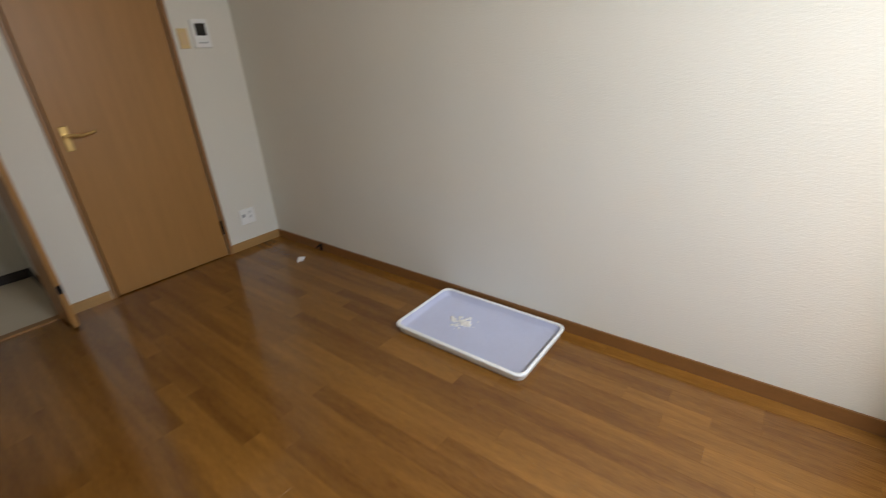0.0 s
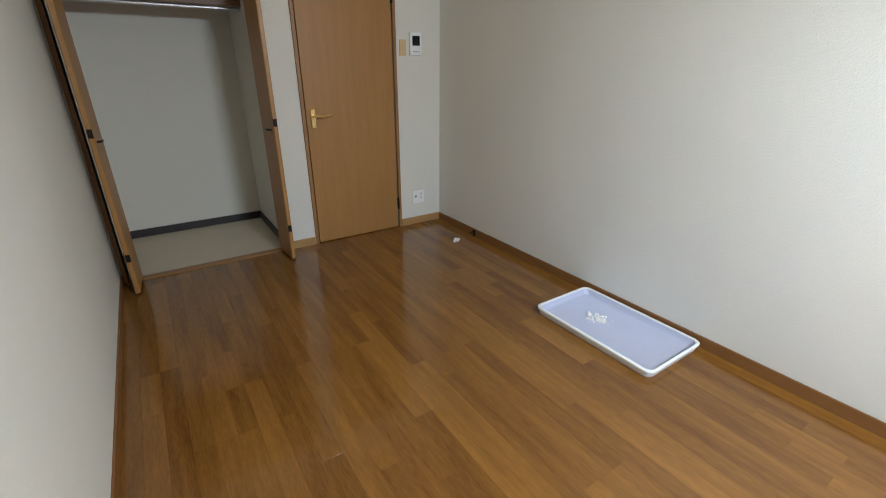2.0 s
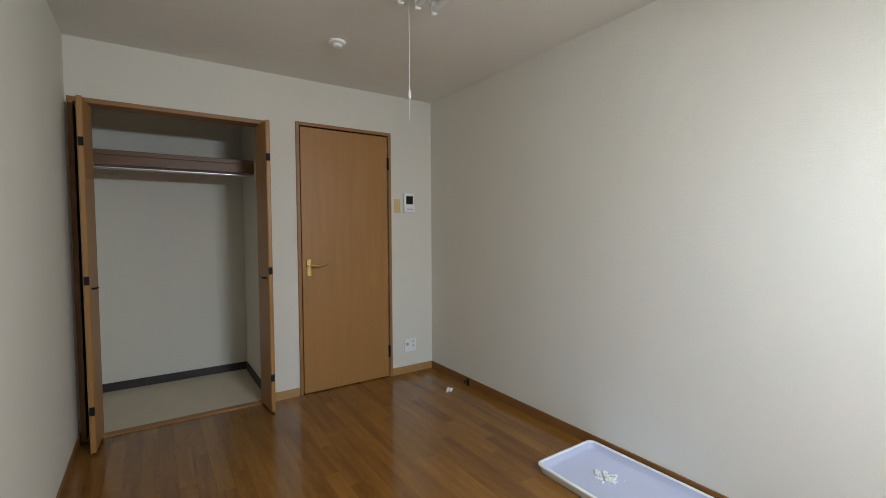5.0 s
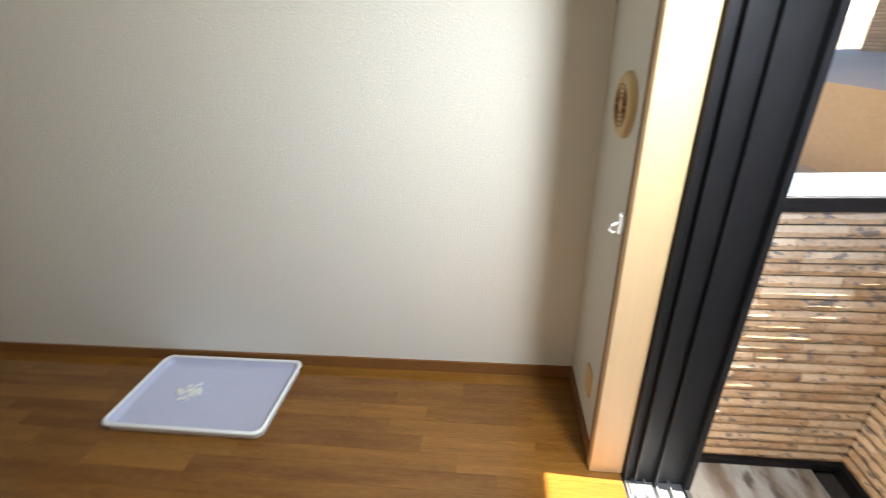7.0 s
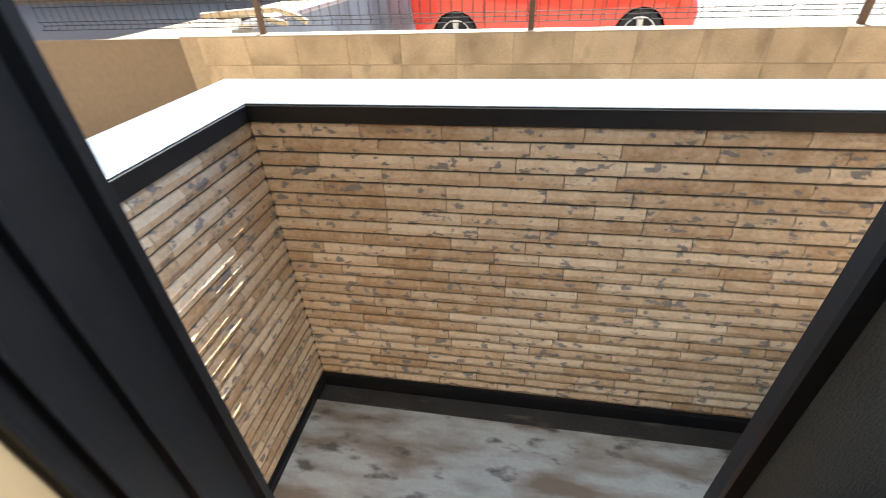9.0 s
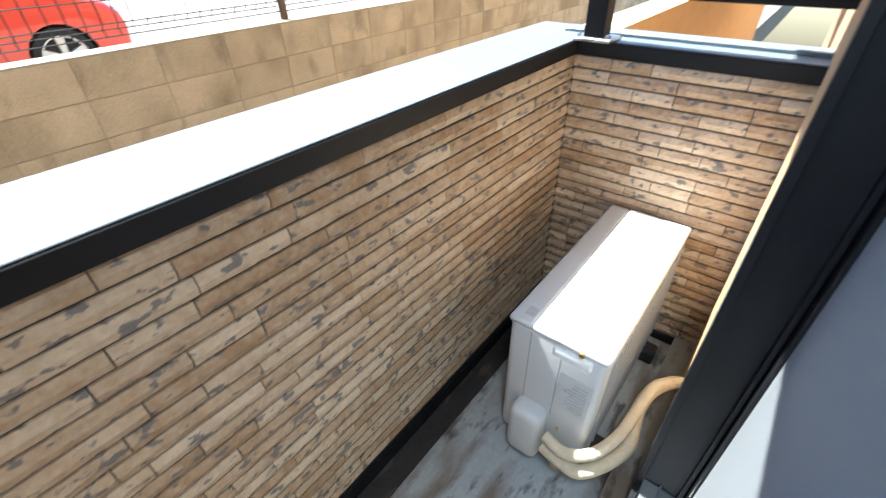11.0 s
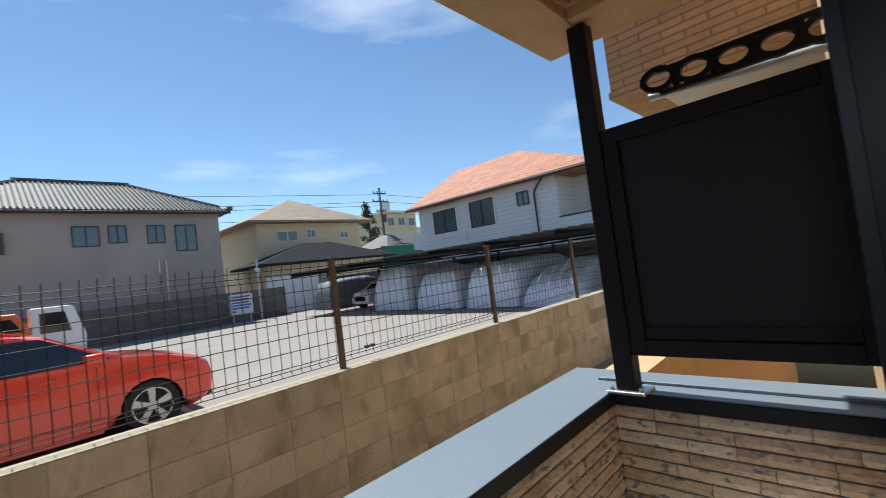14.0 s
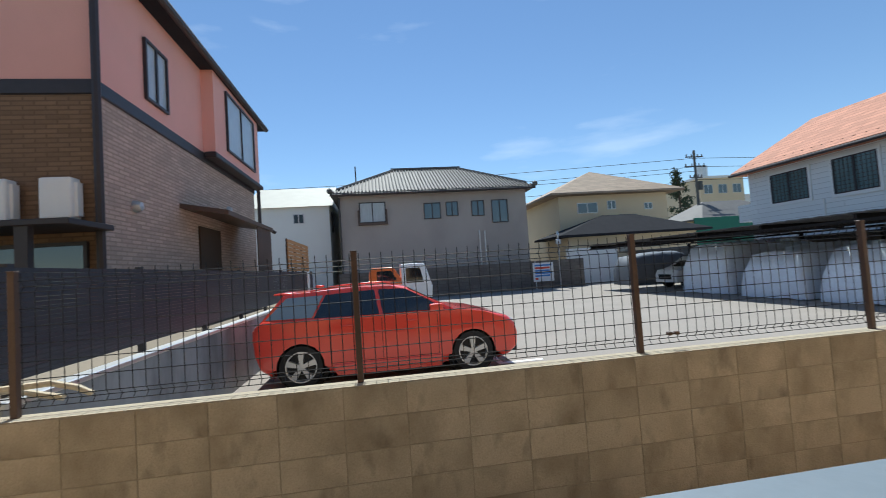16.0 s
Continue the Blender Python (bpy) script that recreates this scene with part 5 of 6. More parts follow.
def house_beige():
    d = root("beige_house", "two-storey beige house with a tan hip roof", "house", at=(22, 37, G))
    parts = []
    x0, x1, y0, y1 = 16.9, 26.4, 33.0, 43.0
    parts.append(boxpart("wall", (x0, x1, y0, y1, G - 0.3, 7.0), BEIGE))
    bm = bmesh.new()
    hip_roof(bm, x0 - 1.0, x1 + 1.0, y0 - 1.0, y1 + 1.0, 7.05, 9.6, 4.6, 0.15)
    parts.append(done("roof", bm, ROOFTAN))
    for a0, a1, z0, z1, lv in ((18.45, 20.2, 5.45, 6.3, 2), (21.05, 21.8, 5.68, 6.4, 2), (24.3, 25.05, 5.55, 6.1, 2)):
        pane_window(parts, "y", y0, a0, a1, z0, z1, -1, PALESTEEL, WINGLASS, lv)
    parts.append(boxpart("annex", (15.6, 25.6, 29.0, 33.0, G, 3.45), BEIGE))
    bm = bmesh.new()
    hip_roof(bm, 14.8, 26.4, 28.3, 33.4, 3.5, 5.0, 4.5, 0.14)
    parts.append(done("annex_roof", bm, ROOFDARK, label="dark slate annex roof"))
    for a0 in (17.2, 19.4):
        pane_window(parts, "y", 29.0, a0, a0 + 0.7, 2.1, 2.7, -1, DARKTRIM, WINGLASS, 1)
    adopt(d, parts)
    d.location += Vector((-1.2, 0, -0.25))


def house_white():
    d = root("white_house", "two-storey white clad house with an orange-red hip roof", "house", at=(24, 14, G))
    parts = []
    x0, x1, y0, y1 = 20.0, 25.2, 8.6, 20.4
    parts.append(boxpart("wall", (x0, x1, 10.9, y1, G, 5.35), OFFWHITE))
    parts.append(boxpart("wing", (x0 + 1.8, x1, y0, 10.9, G, 5.35), OFFWHITE))
    bm = bmesh.new()
    hip_roof(bm, x0 - 0.55, x1 + 0.55, y0 - 0.2, y1 + 0.5, 5.48, 7.75, 5.8, 0.14, 1.8)
    parts.append(done("roof", bm, ROOFRED))
    bm = bmesh.new()
    tube(bm, [(x0 - 0.62, y0 - 0.2, 5.36), (x0 - 0.62, y1 + 0.5, 5.36)], 0.07, 8)
    parts.append(done("gutter", bm, DARKTRIM))
    bm = bmesh.new()
    for k in range(28):
        y = y0 + 0.3 + k * 0.42
        bx(bm, x0 - 0.22, x0 - 0.18, y, y + 0.05, 5.66, 5.75)
    parts.append(done("snow_guard", bm, RUST, kind="stuff"))
    for a0, a1, z0, z1 in ((17.35, 19.15, 3.65, 5.0), (14.65, 16.3, 3.6, 5.05)):
        pane_window(parts, "x", x0, a0, a1, z0, z1, -1, DARKTRIM, TEALPANE, 2, True)
        bm = bmesh.new()
        bx(bm, x0 - 0.05, x0, a0 - 0.12, a1 + 0.12, z0 - 0.14, z0 - 0.002)
        bx(bm, x0 - 0.05, x0, a0 - 0.12, a1 + 0.12, z1 + 0.002, z1 + 0.12)
        bx(bm, x0 - 0.05, x0, a0 - 0.12, a0 - 0.002, z0 - 0.002, z1 + 0.002)
        bx(bm, x0 - 0.05, x0, a1 + 0.002, a1 + 0.12, z0 - 0.002, z1 + 0.002)
        parts.append(done("window_trim", bm, PLAINWHITE))
    pane_window(parts, "x", x0, 12.45, 13.15, 4.25, 4.95, -1, DARKTRIM, WINGLASS, 2)
    pane_window(parts, "x", x0 + 1.8, 9.6, 10.1, 3.2, 4.7, -1, DARKTRIM, WINGLASS, 1)
    bm = bmesh.new()
    bx(bm, x0 - 0.1, x0 + 1.8, 8.4, 10.88, 2.7, 3.3)
    bx(bm, x0 + 0.3, x0 + 1.5, y1, y1 + 1.1, 3.0, 3.9)
    parts.append(done("balcony", bm, OFFWHITE))
    bm = bmesh.new()
    bx(bm, x0 - 0.14, x0 + 1.8, 8.35, 10.88, 3.301, 3.36)
    parts.append(done("balcony_rail", bm, DARKTRIM))
    pipe(parts, [(x0 - 0.6, 11.2, 5.36), (x0 - 0.08, 12.0, 4.9), (x0 - 0.08, 12.1, 4.7), (x0 - 0.08, 12.1, 0.2)], 0.045)
    pipe(parts, [(x0 - 0.05, 16.75, 3.5), (x0 - 0.05, 16.75, 0.5)], 0.04, PLAINWHITE)
    adopt(d, parts)
    d.location += Vector((0, -0.8, -0.1))


def house_pink():
    d = root("pink_house", "two-storey house with brick siding below and pink render above", "house", at=(-5, 12, G))
    parts = []
    fx, y0, y1 = -2.8, 7.4, 15.6
    parts.append(boxpart("lower_wall", (-9.5, fx, y0, y1, G, 4.5), H1BRICK))
    # Sheet over the -y face that carries its shade as a darker brick colour.
    parts.append(boxpart("gable_cladding", (-9.5, fx - 0.02, y0 - 0.03, y0 - 0.001, G, 4.5), H1SHADED, label="brown brick siding darkened as the shaded side"))
    parts.append(boxpart("upper_wall", (-9.5, fx, y0, y1 - 0.2, 4.74, 6.86), PINK, label="salmon pink rendered upper storey"))
    bm = bmesh.new()
    bx(bm, -9.53, fx + 0.03, y0 - 0.05, y1 + 0.03, 4.5, 4.74, 0.02)
    parts.append(done("band", bm, DARKTRIM, label="dark belt course"))
    bm = bmesh.new()
    bx(bm, fx + 0.001, fx + 0.28, 11.4, 15.3, 4.76, 6.8)
    parts.append(done("bay", bm, PINK))
    bm = bmesh.new()
    bx(bm, fx + 0.031, fx + 0.31, 11.35, 15.65, 4.62, 4.755, 0.02)
    parts.append(done("bay_band", bm, DARKTRIM))
    bm = bmesh.new()
    hip_roof(bm, -10.2, fx + 0.32, y0 - 0.4, y1 + 0.5, 6.95, 9.0, 3.5, 0.16)
    parts.append(done("roof", bm, ROOFDARK))
    bm = bmesh.new()
    tube(bm, [(fx + 0.38, y0 - 0.4, 6.84), (fx + 0.38, y1 + 0.5, 6.84)], 0.08, 8)
    parts.append(done("gutter", bm, DARKTRIM))
    pane_window(parts, "x", fx, 8.75, 9.6, 5.0, 6.15, 1, DARKTRIM, CURTAIN, 2)
    pane_window(parts, "x", fx + 0.28, 12.2, 14.7, 5.0, 6.6, 1, DARKTRIM, CURTAIN, 2)
    pipe(parts, [(fx + 0.05, y0 - 0.10, 7.1), (fx + 0.05, y0 - 0.10, 0.8)], 0.06)
    pipe(parts, [(fx + 0.1, 15.8, 6.9), (fx + 0.1, 15.8, 3.5), (fx + 0.5, 16.2, 3.2)], 0.06)
    for y, zz in ((8.3, 2.95), (12.9, 3.55), (15.2, 3.45), (15.9, 3.45)):
        bm = bmesh.new()
        lathe(bm, [(0.10, 0), (0.10, 0.06), (0.07, 0.12), (0.001, 0.13)], Matrix.Translation((fx, y, zz)) @ Matrix.Rotation(radians(90), 4, "Y"), 14)
        parts.append(done("vent_hood", bm, PALESTEEL, smooth=True, label="round steel vent hood"))
    bm = bmesh.new()
    prism_pts = [(fx, 3.28), (fx + 0.95, 3.10), (fx + 0.95, 3.0), (fx, 3.18)]
    prism(bm, prism_pts, 10.0, 13.9)
    parts.append(done("porch_roof", bm, RUST))
    bm = bmesh.new()
    bx(bm, fx + 0.87, fx + 0.90, 12.4, 13.8, 0.9, 3.0)
    parts.append(done("porch_screen", bm, RUST, label="brown hanging fabric screen"))
    bm = bmesh.new()
    bx(bm, fx, fx + 0.04, 10.9, 12.2, 0.8, 2.9)
    parts.append(done("entrance_door", bm, GAP, label="dark entrance door"))
    bm = bmesh.new()
    bx(bm, -6.5, fx + 0.2, y0 - 1.0, y0 - 0.04, 2.44, 2.52, 0.01)
    bx(bm, -3.25, -3.10, y0 - 0.95, y0 - 0.85, 0.8, 2.44)
    parts.append(done("terrace_roof", bm, DARKTRIM))
    pane_window(parts, "y", y0 - 0.03, -4.5, -2.95, 0.9, 2.3, -1, DARKTRIM, WINGLASS, 2)
    adopt(d, parts)
    for cx in (-3.23, -4.05):
        bm = bmesh.new()
        bx(bm, cx - 0.21, cx + 0.21, y0 - 0.27, y0 - 0.05, 2.62, 3.22, 0.03, 2)
        bx(bm, cx + 0.20, cx + 0.25, y0 - 0.20, y0 - 0.08, 2.66, 3.15)
        tube(bm, [(cx, y0 - 0.15, 2.63), (cx, y0 - 0.15, 2.57), (cx - 0.06, y0 - 0.15, 2.52)], 0.03)
        done("water_heater", bm, PLASTIC, label="white wall-hung gas water heater on brick siding", category="water heater", group="water heaters on the pink house")


house_grey()
house_beige()
house_white()
house_pink()


def house_far():
    d = root("pale_house", "pale two-storey house behind the parking lot", "house", at=(-4, 34, G))
    parts = []
    parts.append(boxpart("wall", (-7.0, -1.85, 30, 38, G, 6.3), PLAINWHITE))
    bm = bmesh.new()
    v = [(-7.2, 29.7, 6.25), (-1.6, 29.7, 6.25), (-1.6, 33.5, 8.2), (-7.2, 33.5, 8.2)]
    quad(bm, *v)
    quad(bm, (-7.2, 33.5, 8.2), (-1.6, 33.5, 8.2), (-1.6, 38.3, 6.25), (-7.2, 38.3, 6.25))
    quad(bm, (-1.7, 30, 6.28), (-1.7, 38, 6.28), (-1.7, 33.5, 8.15), (-1.7, 33.5, 8.15001))
    parts.append(done("roof", bm, ROOFPALE))
    pane_window(parts, "y", 30, -4.2, -3.5, 5.15, 5.8, -1, PALESTEEL, WINGLASS, 2)
    pane_window(parts, "x", -1.85, 31, 32.0, 4.6, 6.0, 1, DARKTRIM, WINGLASS, 1)
    adopt(d, parts)
    d = root("cream_house", "narrow cream house between its neighbours", "house", at=(-0.8, 40, G))
    a = boxpart("wall", (-1.5, 0.6, 36, 44, G, 8.0), BEIGE)
    bm = bmesh.new()
    hip_roof(bm, -1.8, 0.9, 35.7, 44.3, 8.0, 9.0, 1.3)
    b = done("roof", bm, ROOFPALE)
    adopt(d, [a, b])


def far_block(x0, x1, y0, y1, h, material, label, rows, cols):
    d = root("apartment_block", label, "building", at=((x0 + x1) / 2, y0, G))
    parts = [boxpart("wall", (x0, x1, y0, y1, G, h), material)]
    bm = bmesh.new()
    bx(bm, x0 - 0.2, x1 + 0.2, y0 - 0.2, y1 + 0.2, h, h + 0.35)
    parts.append(done("roof", bm, PLAINWHITE))
    for r in range(rows):
        for c in range(cols):
            a = x0 + (x1 - x0) * (c + 0.2) / cols
            pane_window(parts, "y", y0, a, a + (x1 - x0) * 0.6 / cols, h - 2.4 - 2.9 * r, h - 1.0 - 2.9 * r, -1, PALESTEEL, WINGLASS, 2)
    adopt(d, parts)
    return d


house_far()
far_block(51, 58.5, 60, 70, 12.7, BEIGE, "cream concrete apartment block in the distance", 3, 3)
bm = bmesh.new()
cyl(bm, (53, 62, 13.05), (53, 62, 15.0), 0.9)
done("water_tank", bm, PALESTEEL, smooth=True, label="round grey water tank on a roof", category="tank")
far_block(66, 74, 70, 80, 11.0, PLAINWHITE, "white apartment block in the distance", 3, 3)
far_block(18.5, 24, 62, 70, 7.2, PLAINWHITE, "white building in the distance", 2, 2)
d_ = root("shed", "grey tiled low house behind the carport", "house", at=(39, 44, G))
a_ = boxpart("wall", (36, 46, 42, 48, G, 5.0), BEIGE)
bm = bmesh.new()
hip_roof(bm, 35, 47, 41, 49, 5.0, 7.2, 3.5)
adopt(d_, [a_, done("roof", bm, ROOFGREY)])
structure("green_net_fence", [(30, 40, 36, 36.1, G, 4.6)], GREENNET, "dark green netting behind the houses", "net")

# back wall, sign, slat fence
structure("back_block_wall", [(-1.1, 14.2, 26.5, 26.65, G - 0.3, 1.62)], OLDBLOCK, "dark stained old block wall at the back of the lot")
structure("white_lot_wall", [(13.9, 17.6, 28.2, 28.4, G - 0.3, 2.3)], PLAINWHITE, "plain white wall at the end of the lot")
sg = root("notice_sign", "white notice board with blue and red lettering", "sign", at=(11.9, 26.3, 0.4))
bm = bmesh.new()
for x_ in (10.9, 11.9):
    bx(bm, x_, x_ + 0.06, 26.441, 26.49, G, 1.6)
s0 = done("leg", bm, PALESTEEL)
s1 = boxpart("board", (10.75, 12.1, 26.40, 26.44, 0.32, 1.5), WHITEPAINT)
bm = bmesh.new()
for k, zz in enumerate((1.34, 1.0, 0.84, 0.68)):
    bx(bm, 10.87, 11.97 - 0.12 * (k % 2), 26.392, 26.399, zz - 0.05, zz + 0.05)
s2 = done("blue_writing", bm, SIGNBLUE, label="blue unreadable writing")
bm = bmesh.new()
bx(bm, 10.87, 11.85, 26.392, 26.399, 1.11, 1.23)
bx(bm, 10.87, 11.05, 26.392, 26.399, 0.44, 0.56)
s3 = done("red_writing", bm, SIGNRED, label="red unreadable writing")
adopt(sg, [s0, s1, s2, s3])
bm = bmesh.new()
cyl(bm, (12.5, 26.3, G), (12.5, 26.3, 3.2), 0.05)
bx(bm, 12.35, 12.65, 26.2, 26.4, 2.6, 2.9, 0.03)
cyl(bm, (12.5, 26.3, 3.2), (12.5, 26.3, 3.45), 0.12, 0.03)
done("meter_pole", bm, PALESTEEL, label="grey steel pole with a small box", category="pole")

structure("retaining_wall", [(-1.30, -1.12, 3.44, 26.4, -0.5, 0.86)], RETAIN, "pale stained concrete retaining wall", "wall")
structure("raised_garden", [(-30, -1.30, 3.44, 30, -0.6, 0.80)], GROUND, "raised ground of the neighbouring plot", "ground")
bm = bmesh.new()
bx(bm, -1.24, -1.10, 3.44, 26.4, 0.86, 0.91, 0.01)
done("retaining_coping", bm, PALESTEEL, label="pale coping of the retaining wall", category="coping", kind="structure")


def slat_fence():
    d = root("slat_fence", "dark blue-grey slatted screen fence on the retaining wall", "fence", at=(-1.42, 10, 0.86))
    parts = []
    for k in range(9):
        y = 3.9 + k * 1.75
        parts.append(boxpart("post", (-1.46, -1.40, y - 0.03, y + 0.03, 0.8, 1.80), SLATBLUE))
    for k in range(22):
        z0 = 0.96 + k * 0.037
        parts.append(boxpart("slat", (-1.40, -1.385, 3.6, 18.0, z0, z0 + 0.0345), SLATBLUE))
    adopt(d, parts)
    d = root("wood_fence", "orange-brown horizontal wooden slat fence", "fence", at=(-1.6, 17, 0.8))
    parts = []
    for k in range(15):
        z0 = 0.9 + k * 0.13
        parts.append(boxpart("slat", (-1.62, -1.59, 14.6, 18.6, z0, z0 + 0.105), WOODSLAT))
    for y in (14.7, 16.0, 17.3, 18.5):
        parts.append(boxpart("post", (-1.68, -1.62, y, y + 0.08, 0.8, 2.85), RUST))
    adopt(d, parts)
    bm = bmesh.new()
    bx(bm, -1.10, -1.05, 14.9, 15.1, 0.6, 1.75, 0.01)
    done("lot_plate", bm, WHITEPAINT, label="narrow pale blue-white plate on the slat fence", category="sign")


slat_fence()
bm = bmesh.new()
pts = [(-1.25 + 0.10 * math.cos(k * 0.45) + 0.05 * k / 6, 3.62 + 0.02 * k, 0.93 + 0.14 * abs(math.sin(k * 0.26))) for k in range(22)]
tube(bm, [(-1.6, 3.55, 0.95), (-1.2, 3.56, 0.97), (-0.95, 3.58, 0.98), (-0.80, 3.60, 0.93), (-0.72, 3.61, 0.88)], 0.022, 8)
tube(bm, [(-1.5, 3.60, 0.93), (-1.2, 3.62, 0.95), (-1.05, 3.64, 0.90), (-0.9, 3.62, 0.87)], 0.022, 8)
done("garden_hose", bm, HOSE, smooth=True, label="cream hose lying on the wall behind the fence", category="hose")


# ---- utility pole, wires, tree ----
def utility_pole(x, y, h):
    bm = bmesh.new()
    cyl(bm, (x, y, G), (x, y, h), 0.20, 0.13, 12)
    for z0, w in ((h - 0.8, 1.1), (h - 1.9, 1.3), (h - 3.2, 0.8)):
        bx(bm, x - w, x + w, y - 0.06, y + 0.06, z0, z0 + 0.12)
        for k in (-0.9, -0.3, 0.4, 0.9):
            cyl(bm, (x + k * w, y, z0 + 0.12), (x + k * w, y, z0 + 0.38), 0.06, seg=8)
    cyl(bm, (x + 0.45, y, h - 4.6), (x + 0.45, y, h - 3.6), 0.28, seg=12)
    done("utility_pole", bm, ROOFGREY, label="tall grey utility pole with crossarms", category="utility pole")


utility_pole(38.0, 45.0, 13.2)
bm = bmesh.new()
for z0, dz, far in ((12.3, 0.0, -60), (11.3, -0.3, -60), (10.8, 0.1, -60), (9.6, -0.2, -60), (12.3, 0.5, 150), (11.3, 0.4, 150), (9.8, 0.2, 150)):
    a, b = Vector((38, 45, z0)), Vector((far, 52 if far < 0 else 40, z0 + dz))
    tube(bm, [a.lerp(b, k / 10) - Vector((0, 0, 1.1 * math.sin(math.pi * k / 10))) for k in range(11)], 0.025, 4)
done("power_lines", bm, WIRE, label="thin dark overhead power lines", category="wire", kind="stuff")


def conifer(x, y, h):
    d = root("tree", "dark green conifer with an uneven crown", "tree", at=(x, y, G))
    r = random.Random(8)
    bm = bmesh.new()
    cyl(bm, (x, y, G), (x, y, h * 0.95), 0.28, 0.05, 8)
    limbs = []
    for k in range(34):
        z0 = h * (0.35 + 0.6 * k / 34)
        a, ln = r.uniform(0, 6.28), (1 - k / 40) * r.uniform(1.2, 2.6)
        e = (x + math.cos(a) * ln, y + math.sin(a) * ln, z0 + r.uniform(-0.1, 0.6))
        cyl(bm, (x, y, z0), e, 0.05, 0.015, 5)
        limbs.append(((x, y, z0), e))
    t = done("trunk", bm, BARK)
    bm = bmesh.new()
    for s, e in limbs:
        for _ in range(46):
            p = Vector(s).lerp(Vector(e), r.uniform(0.3, 1.08)) + Vector((r.gauss(0, 0.22), r.gauss(0, 0.22), r.gauss(0, 0.20)))
            m = Matrix.Translation(p) @ Euler((r.uniform(0, 6), r.uniform(0, 6), r.uniform(0, 6))).to_matrix().to_4x4()
            w = r.uniform(0.08, 0.2)
            quad(bm, m @ Vector((-w, -w * 0.4, 0)), m @ Vector((w, -w * 0.4, 0)), m @ Vector((w * 0.7, w * 0.5, 0)), m @ Vector((-w * 0.7, w * 0.5, 0)))
    adopt(d, [t, done("foliage", bm, LEAF, kind="stuff")])


conifer(39.5, 50.0, 12.5)

# ---- parts made of separate pieces ----
def split_pieces(ob):
    """Gives every separate piece of a part a mesh of its own under the same thing."""
    bm = bmesh.new()
    bm.from_mesh(ob.data)
    left, groups = set(bm.verts), []
    while left:
        todo = [left.pop()]
        for v in todo:
            for e in v.link_edges:
                o = e.other_vert(v)
                if o in left:
                    left.discard(o)
                    todo.append(o)
        groups.append({v.index for v in todo})
    if len(groups) < 2 or len(groups) > 60:
        bm.free()
        return
    whole = ob.data
    name = ob.name.split(".")[0]
    for k, keep in enumerate(groups):
        piece = bm.copy()
        piece.verts.ensure_lookup_table()
        bmesh.ops.delete(piece, geom=[v for v in piece.verts if v.index not in keep], context="VERTS")
        me = bpy.data.meshes.new(name)
        piece.to_mesh(me)
        piece.free()
        for m in whole.materials:
            me.materials.append(m)
        if k == 0:
            ob.data = me
            continue
        o = new(name, me)
        o.parent = ob.parent
        o.matrix_parent_inverse = ob.matrix_parent_inverse.copy()
        o.matrix_basis = ob.matrix_basis.copy()
    bm.free()


LOOSE = {"socket", "leg", "red_writing", "blue_writing", "door_handle", "windscreen", "balcony", "screw", "foot", "button", "side_window", "window", "roof_rail", "grille", "seam", "door_seam", "writing"}
for ob in [o for o in scene.objects if o.type == "MESH" and o.parent and o.name.split(".")[0] in LOOSE]:
    split_pieces(ob)


# ---- pieces: floor strips, wall tiles, blocks ----
STRIP = RW / 32
plank_meshes = {}
for ln in (0.30, 0.45, 0.60, 0.90, 1.2):
    bm = bmesh.new()
    bx(bm, -STRIP / 2 + 0.0001, STRIP / 2 - 0.0001, -ln / 2 + 0.0001, ln / 2 - 0.0001, -0.012, 0.0, 0.00035)
    me = bpy.data.meshes.new("plank")
    bm.to_mesh(me)
    bm.free()
    me.materials.append(PLANK)
    plank_meshes[ln] = me
prng = random.Random(11)
for i in range(32):
    x, y = STRIP * (i + 0.5), 0.10
    first = True
    while y > RD + 0.005:
        ln = prng.choice((0.30, 0.45, 0.60, 0.90, 0.60, 0.90, 1.2, 1.2))
        if first:
            y += prng.choice((0.0, 0.0, 0.0))
            first = False
        room = y - (RD - 0.0)
        if ln > room:
            ln = max([k for k in plank_meshes if k <= room + 0.15] or [0.30])
        ob = new("plank", plank_meshes[ln])
        ob.location = (x, y - ln / 2, 0)
        ob.parent = floor
        y -= ln


def rough_brick(length, height, depth, seed):
    """A split-faced tile: its front is broken up, its back lies in the joint."""
    r = random.Random(seed)
    bm = bmesh.new()
    n = 4
    f = [[bm.verts.new((-length / 2 + length * i / n + (0.0 if i in (0, n) else r.uniform(-0.01, 0.01)), -depth - (r.uniform(-0.002, 0.0025) if 0 < i < n else 0.0), -height / 2 + height * j / 2)) for i in range(n + 1)] for j in range(3)]
    for row in (f[0], f[2]):
        for v in row:
            v.co.y = -depth * 0.55 + r.uniform(-0.001, 0.001)
    for j in range(2):
        for i in range(n):
            bm.faces.new((f[j][i], f[j][i + 1], f[j + 1][i + 1], f[j + 1][i]))
    back = [bm.verts.new((sx * length / 2, 0.0, sz * height / 2)) for sx, sz in ((-1, -1), (1, -1), (1, 1), (-1, 1))]
    bm.faces.new((back[0], back[1], *[f[0][i] for i in range(n, -1, -1)]))
    bm.faces.new((back[3], *[f[2][i] for i in range(n + 1)], back[2]))
    bm.faces.new((back[0], f[0][0], f[1][0], f[2][0], back[3]))
    bm.faces.new((back[1], back[2], f[2][n], f[1][n], f[0][n]))
    bmesh.ops.recalc_face_normals(bm, faces=bm.faces)
    me = bpy.data.meshes.new("brick")
    bm.to_mesh(me)
    bm.free()
    me.materials.append(TILE)
    return me


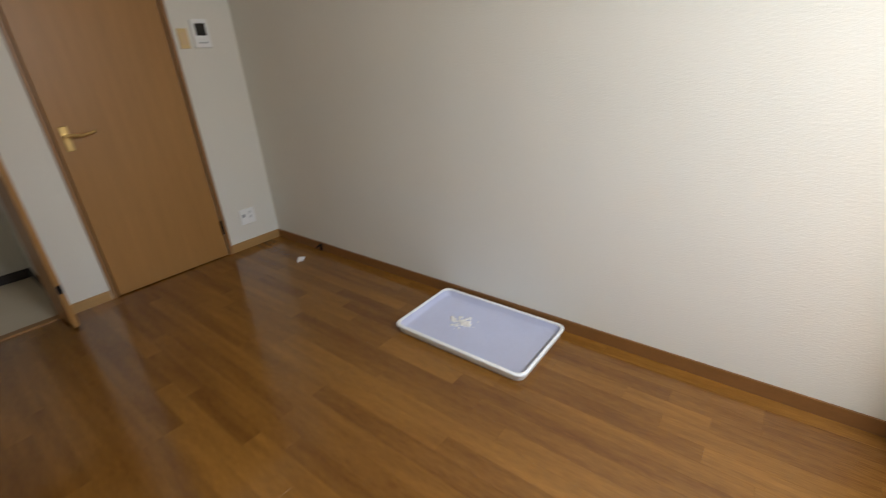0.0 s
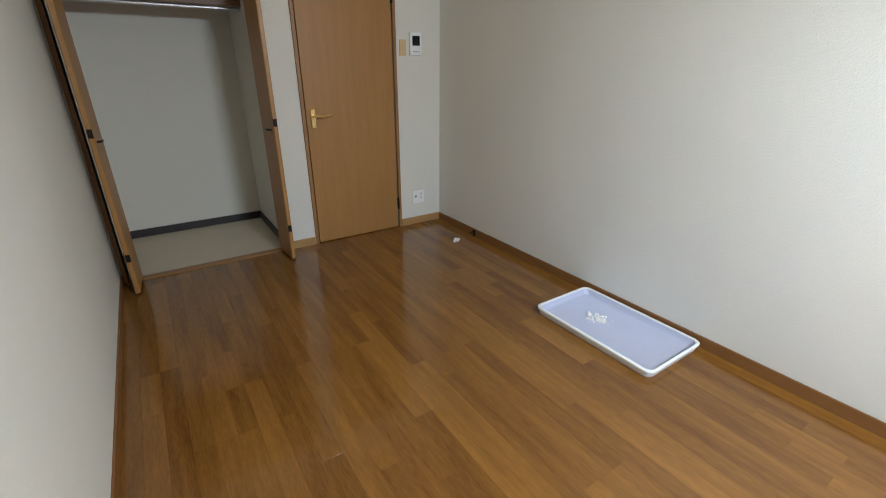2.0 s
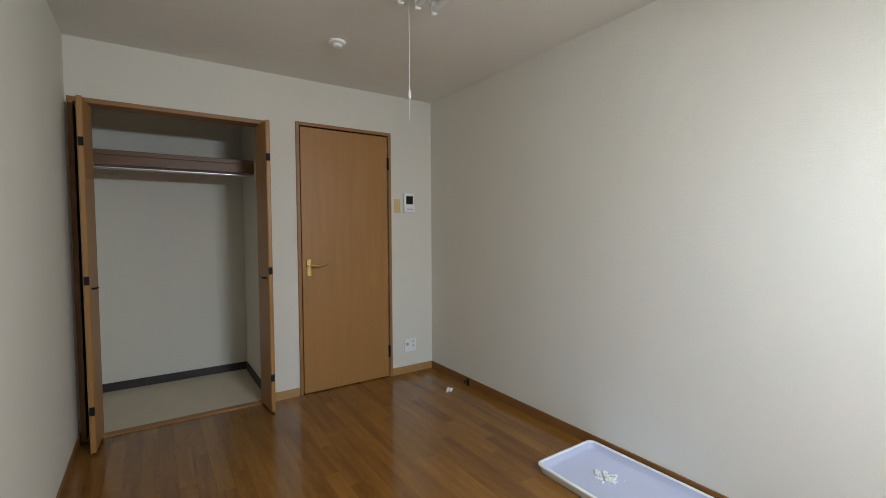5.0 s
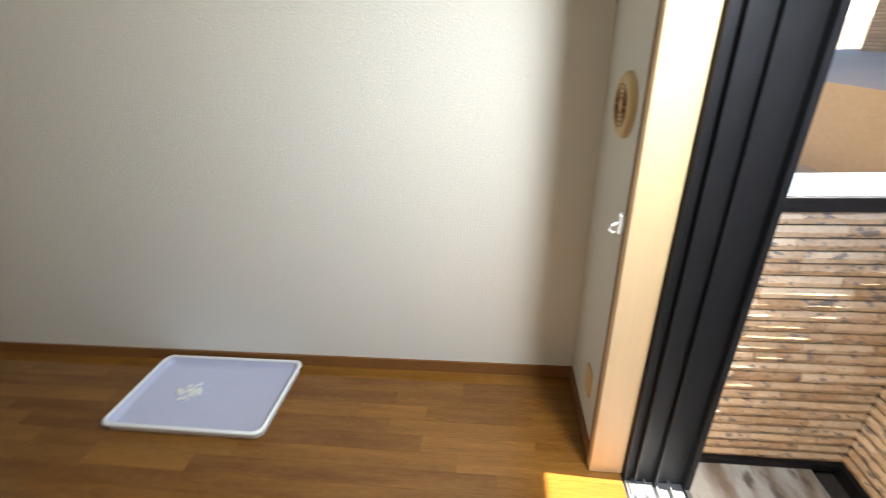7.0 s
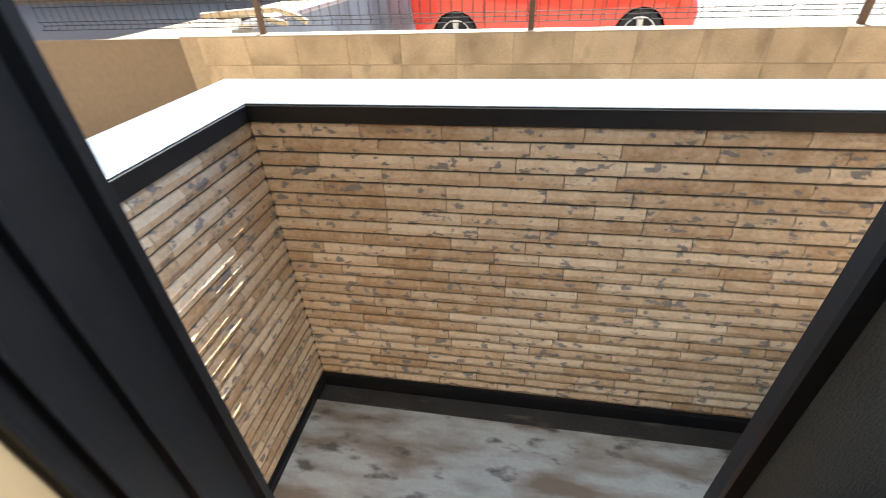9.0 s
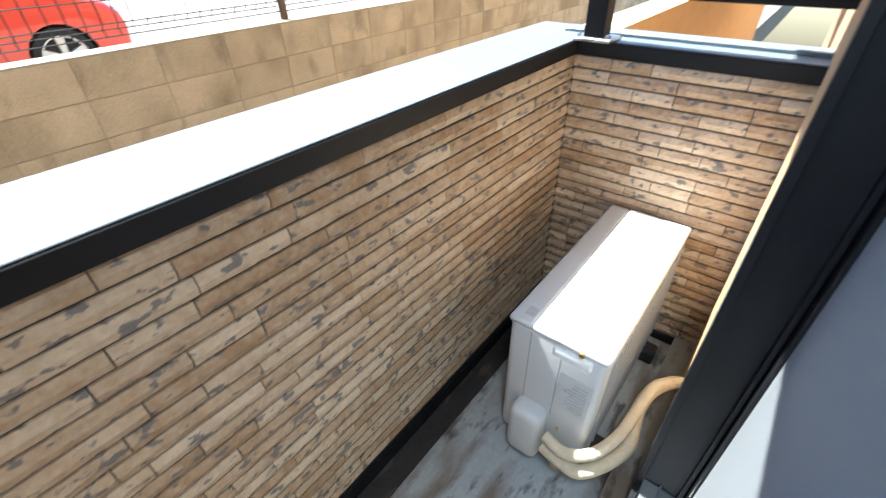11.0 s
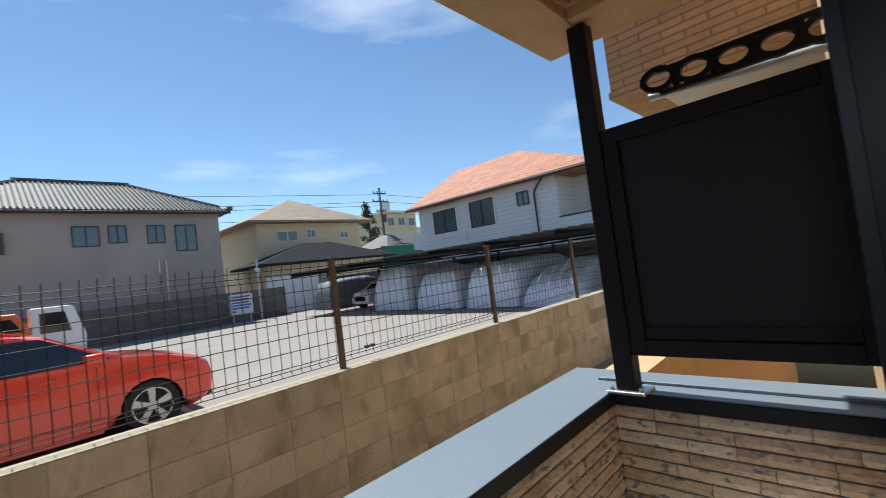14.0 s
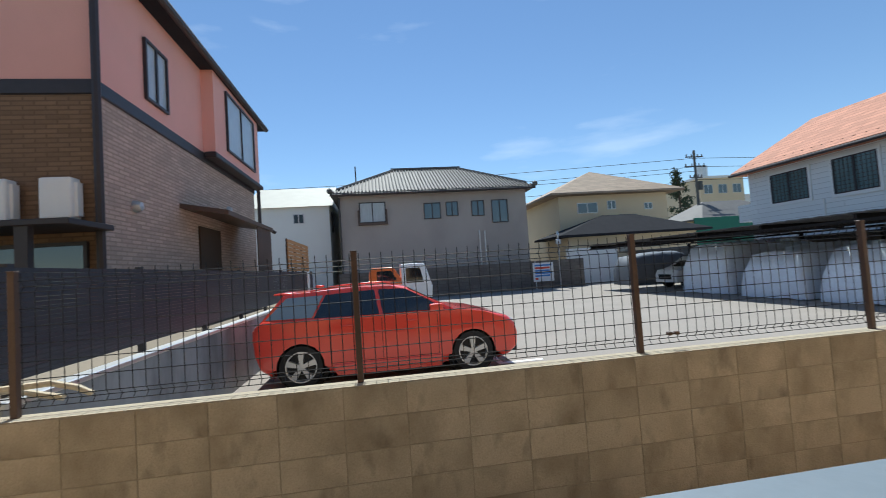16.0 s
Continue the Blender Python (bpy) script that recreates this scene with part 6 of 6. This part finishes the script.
COURSE, TOP_T, LOW_T = 0.0445, PAR_Z - 0.054, FLOOR_B + 0.032
lengths = [0.09, 0.14, 0.19, 0.235, 0.29]
tile_meshes = {ln: [rough_brick(ln - 0.003, COURSE - 0.0065, 0.014, int(ln * 1000) + k) for k in range(4)] for ln in lengths}
trng = random.Random(5)


def tile_wall(parent, run, place, turn):
    rows = int((TOP_T - LOW_T) / COURSE)
    h = (TOP_T - LOW_T) / rows
    for r in range(rows):
        z = TOP_T - h * (r + 0.5)
        s = 0.0
        while run - s > 0.02:
            ln = trng.choice((0.19, 0.235, 0.29, 0.235, 0.29, 0.14))
            if s == 0.0:
                ln = trng.choice(lengths)
            left = run - s
            sx = 1.0
            if ln > left - 0.06:
                ln = min(lengths, key=lambda k: abs(k - left))
                sx = left / ln
            ob = new("brick", trng.choice(tile_meshes[ln]))
            if sx == 1.0:
                ln_used = ln
            else:
                ln_used = left
            ob.matrix_basis = place(s + ln_used / 2, z) @ turn @ Matrix.Diagonal((sx, 1, h / COURSE, 1))
            ob.parent = parent
            s += ln_used


tile_wall(par_front, BAL_X1 - BAL_X0, lambda s, z: Matrix.Translation((BAL_X0 + s, PAR_Y + 0.0105, z)), Matrix.Identity(4))
tile_wall(par_right, PAR_Y - 0.30, lambda s, z: Matrix.Translation((BAL_X1 + 0.0105, PAR_Y - s, z)), Matrix.Rotation(radians(-90), 4, "Z"))
tile_wall(par_left, PAR_Y - 0.30, lambda s, z: Matrix.Translation((BAL_X0 - 0.0105, 0.30 + s, z)), Matrix.Rotation(radians(90), 4, "Z"))

bm = bmesh.new()
bx(bm, -0.1972, 0.1972, -0.0105, 0.05, -0.0972, 0.0972, 0.002)
block_me = bpy.data.meshes.new("block")
bm.to_mesh(block_me)
bm.free()
block_me.materials.append(BLOCK)
brng = random.Random(9)
for r in range(5):
    for c in range(-6, 36):
        ob = new("block", block_me)
        ob.location = (1.15 + 0.4 * c , WALL_Y0 + 0.008 + brng.uniform(-0.001, 0.001), WALL_Z - 0.11 - 0.2 * r)
        ob.parent = block_wall
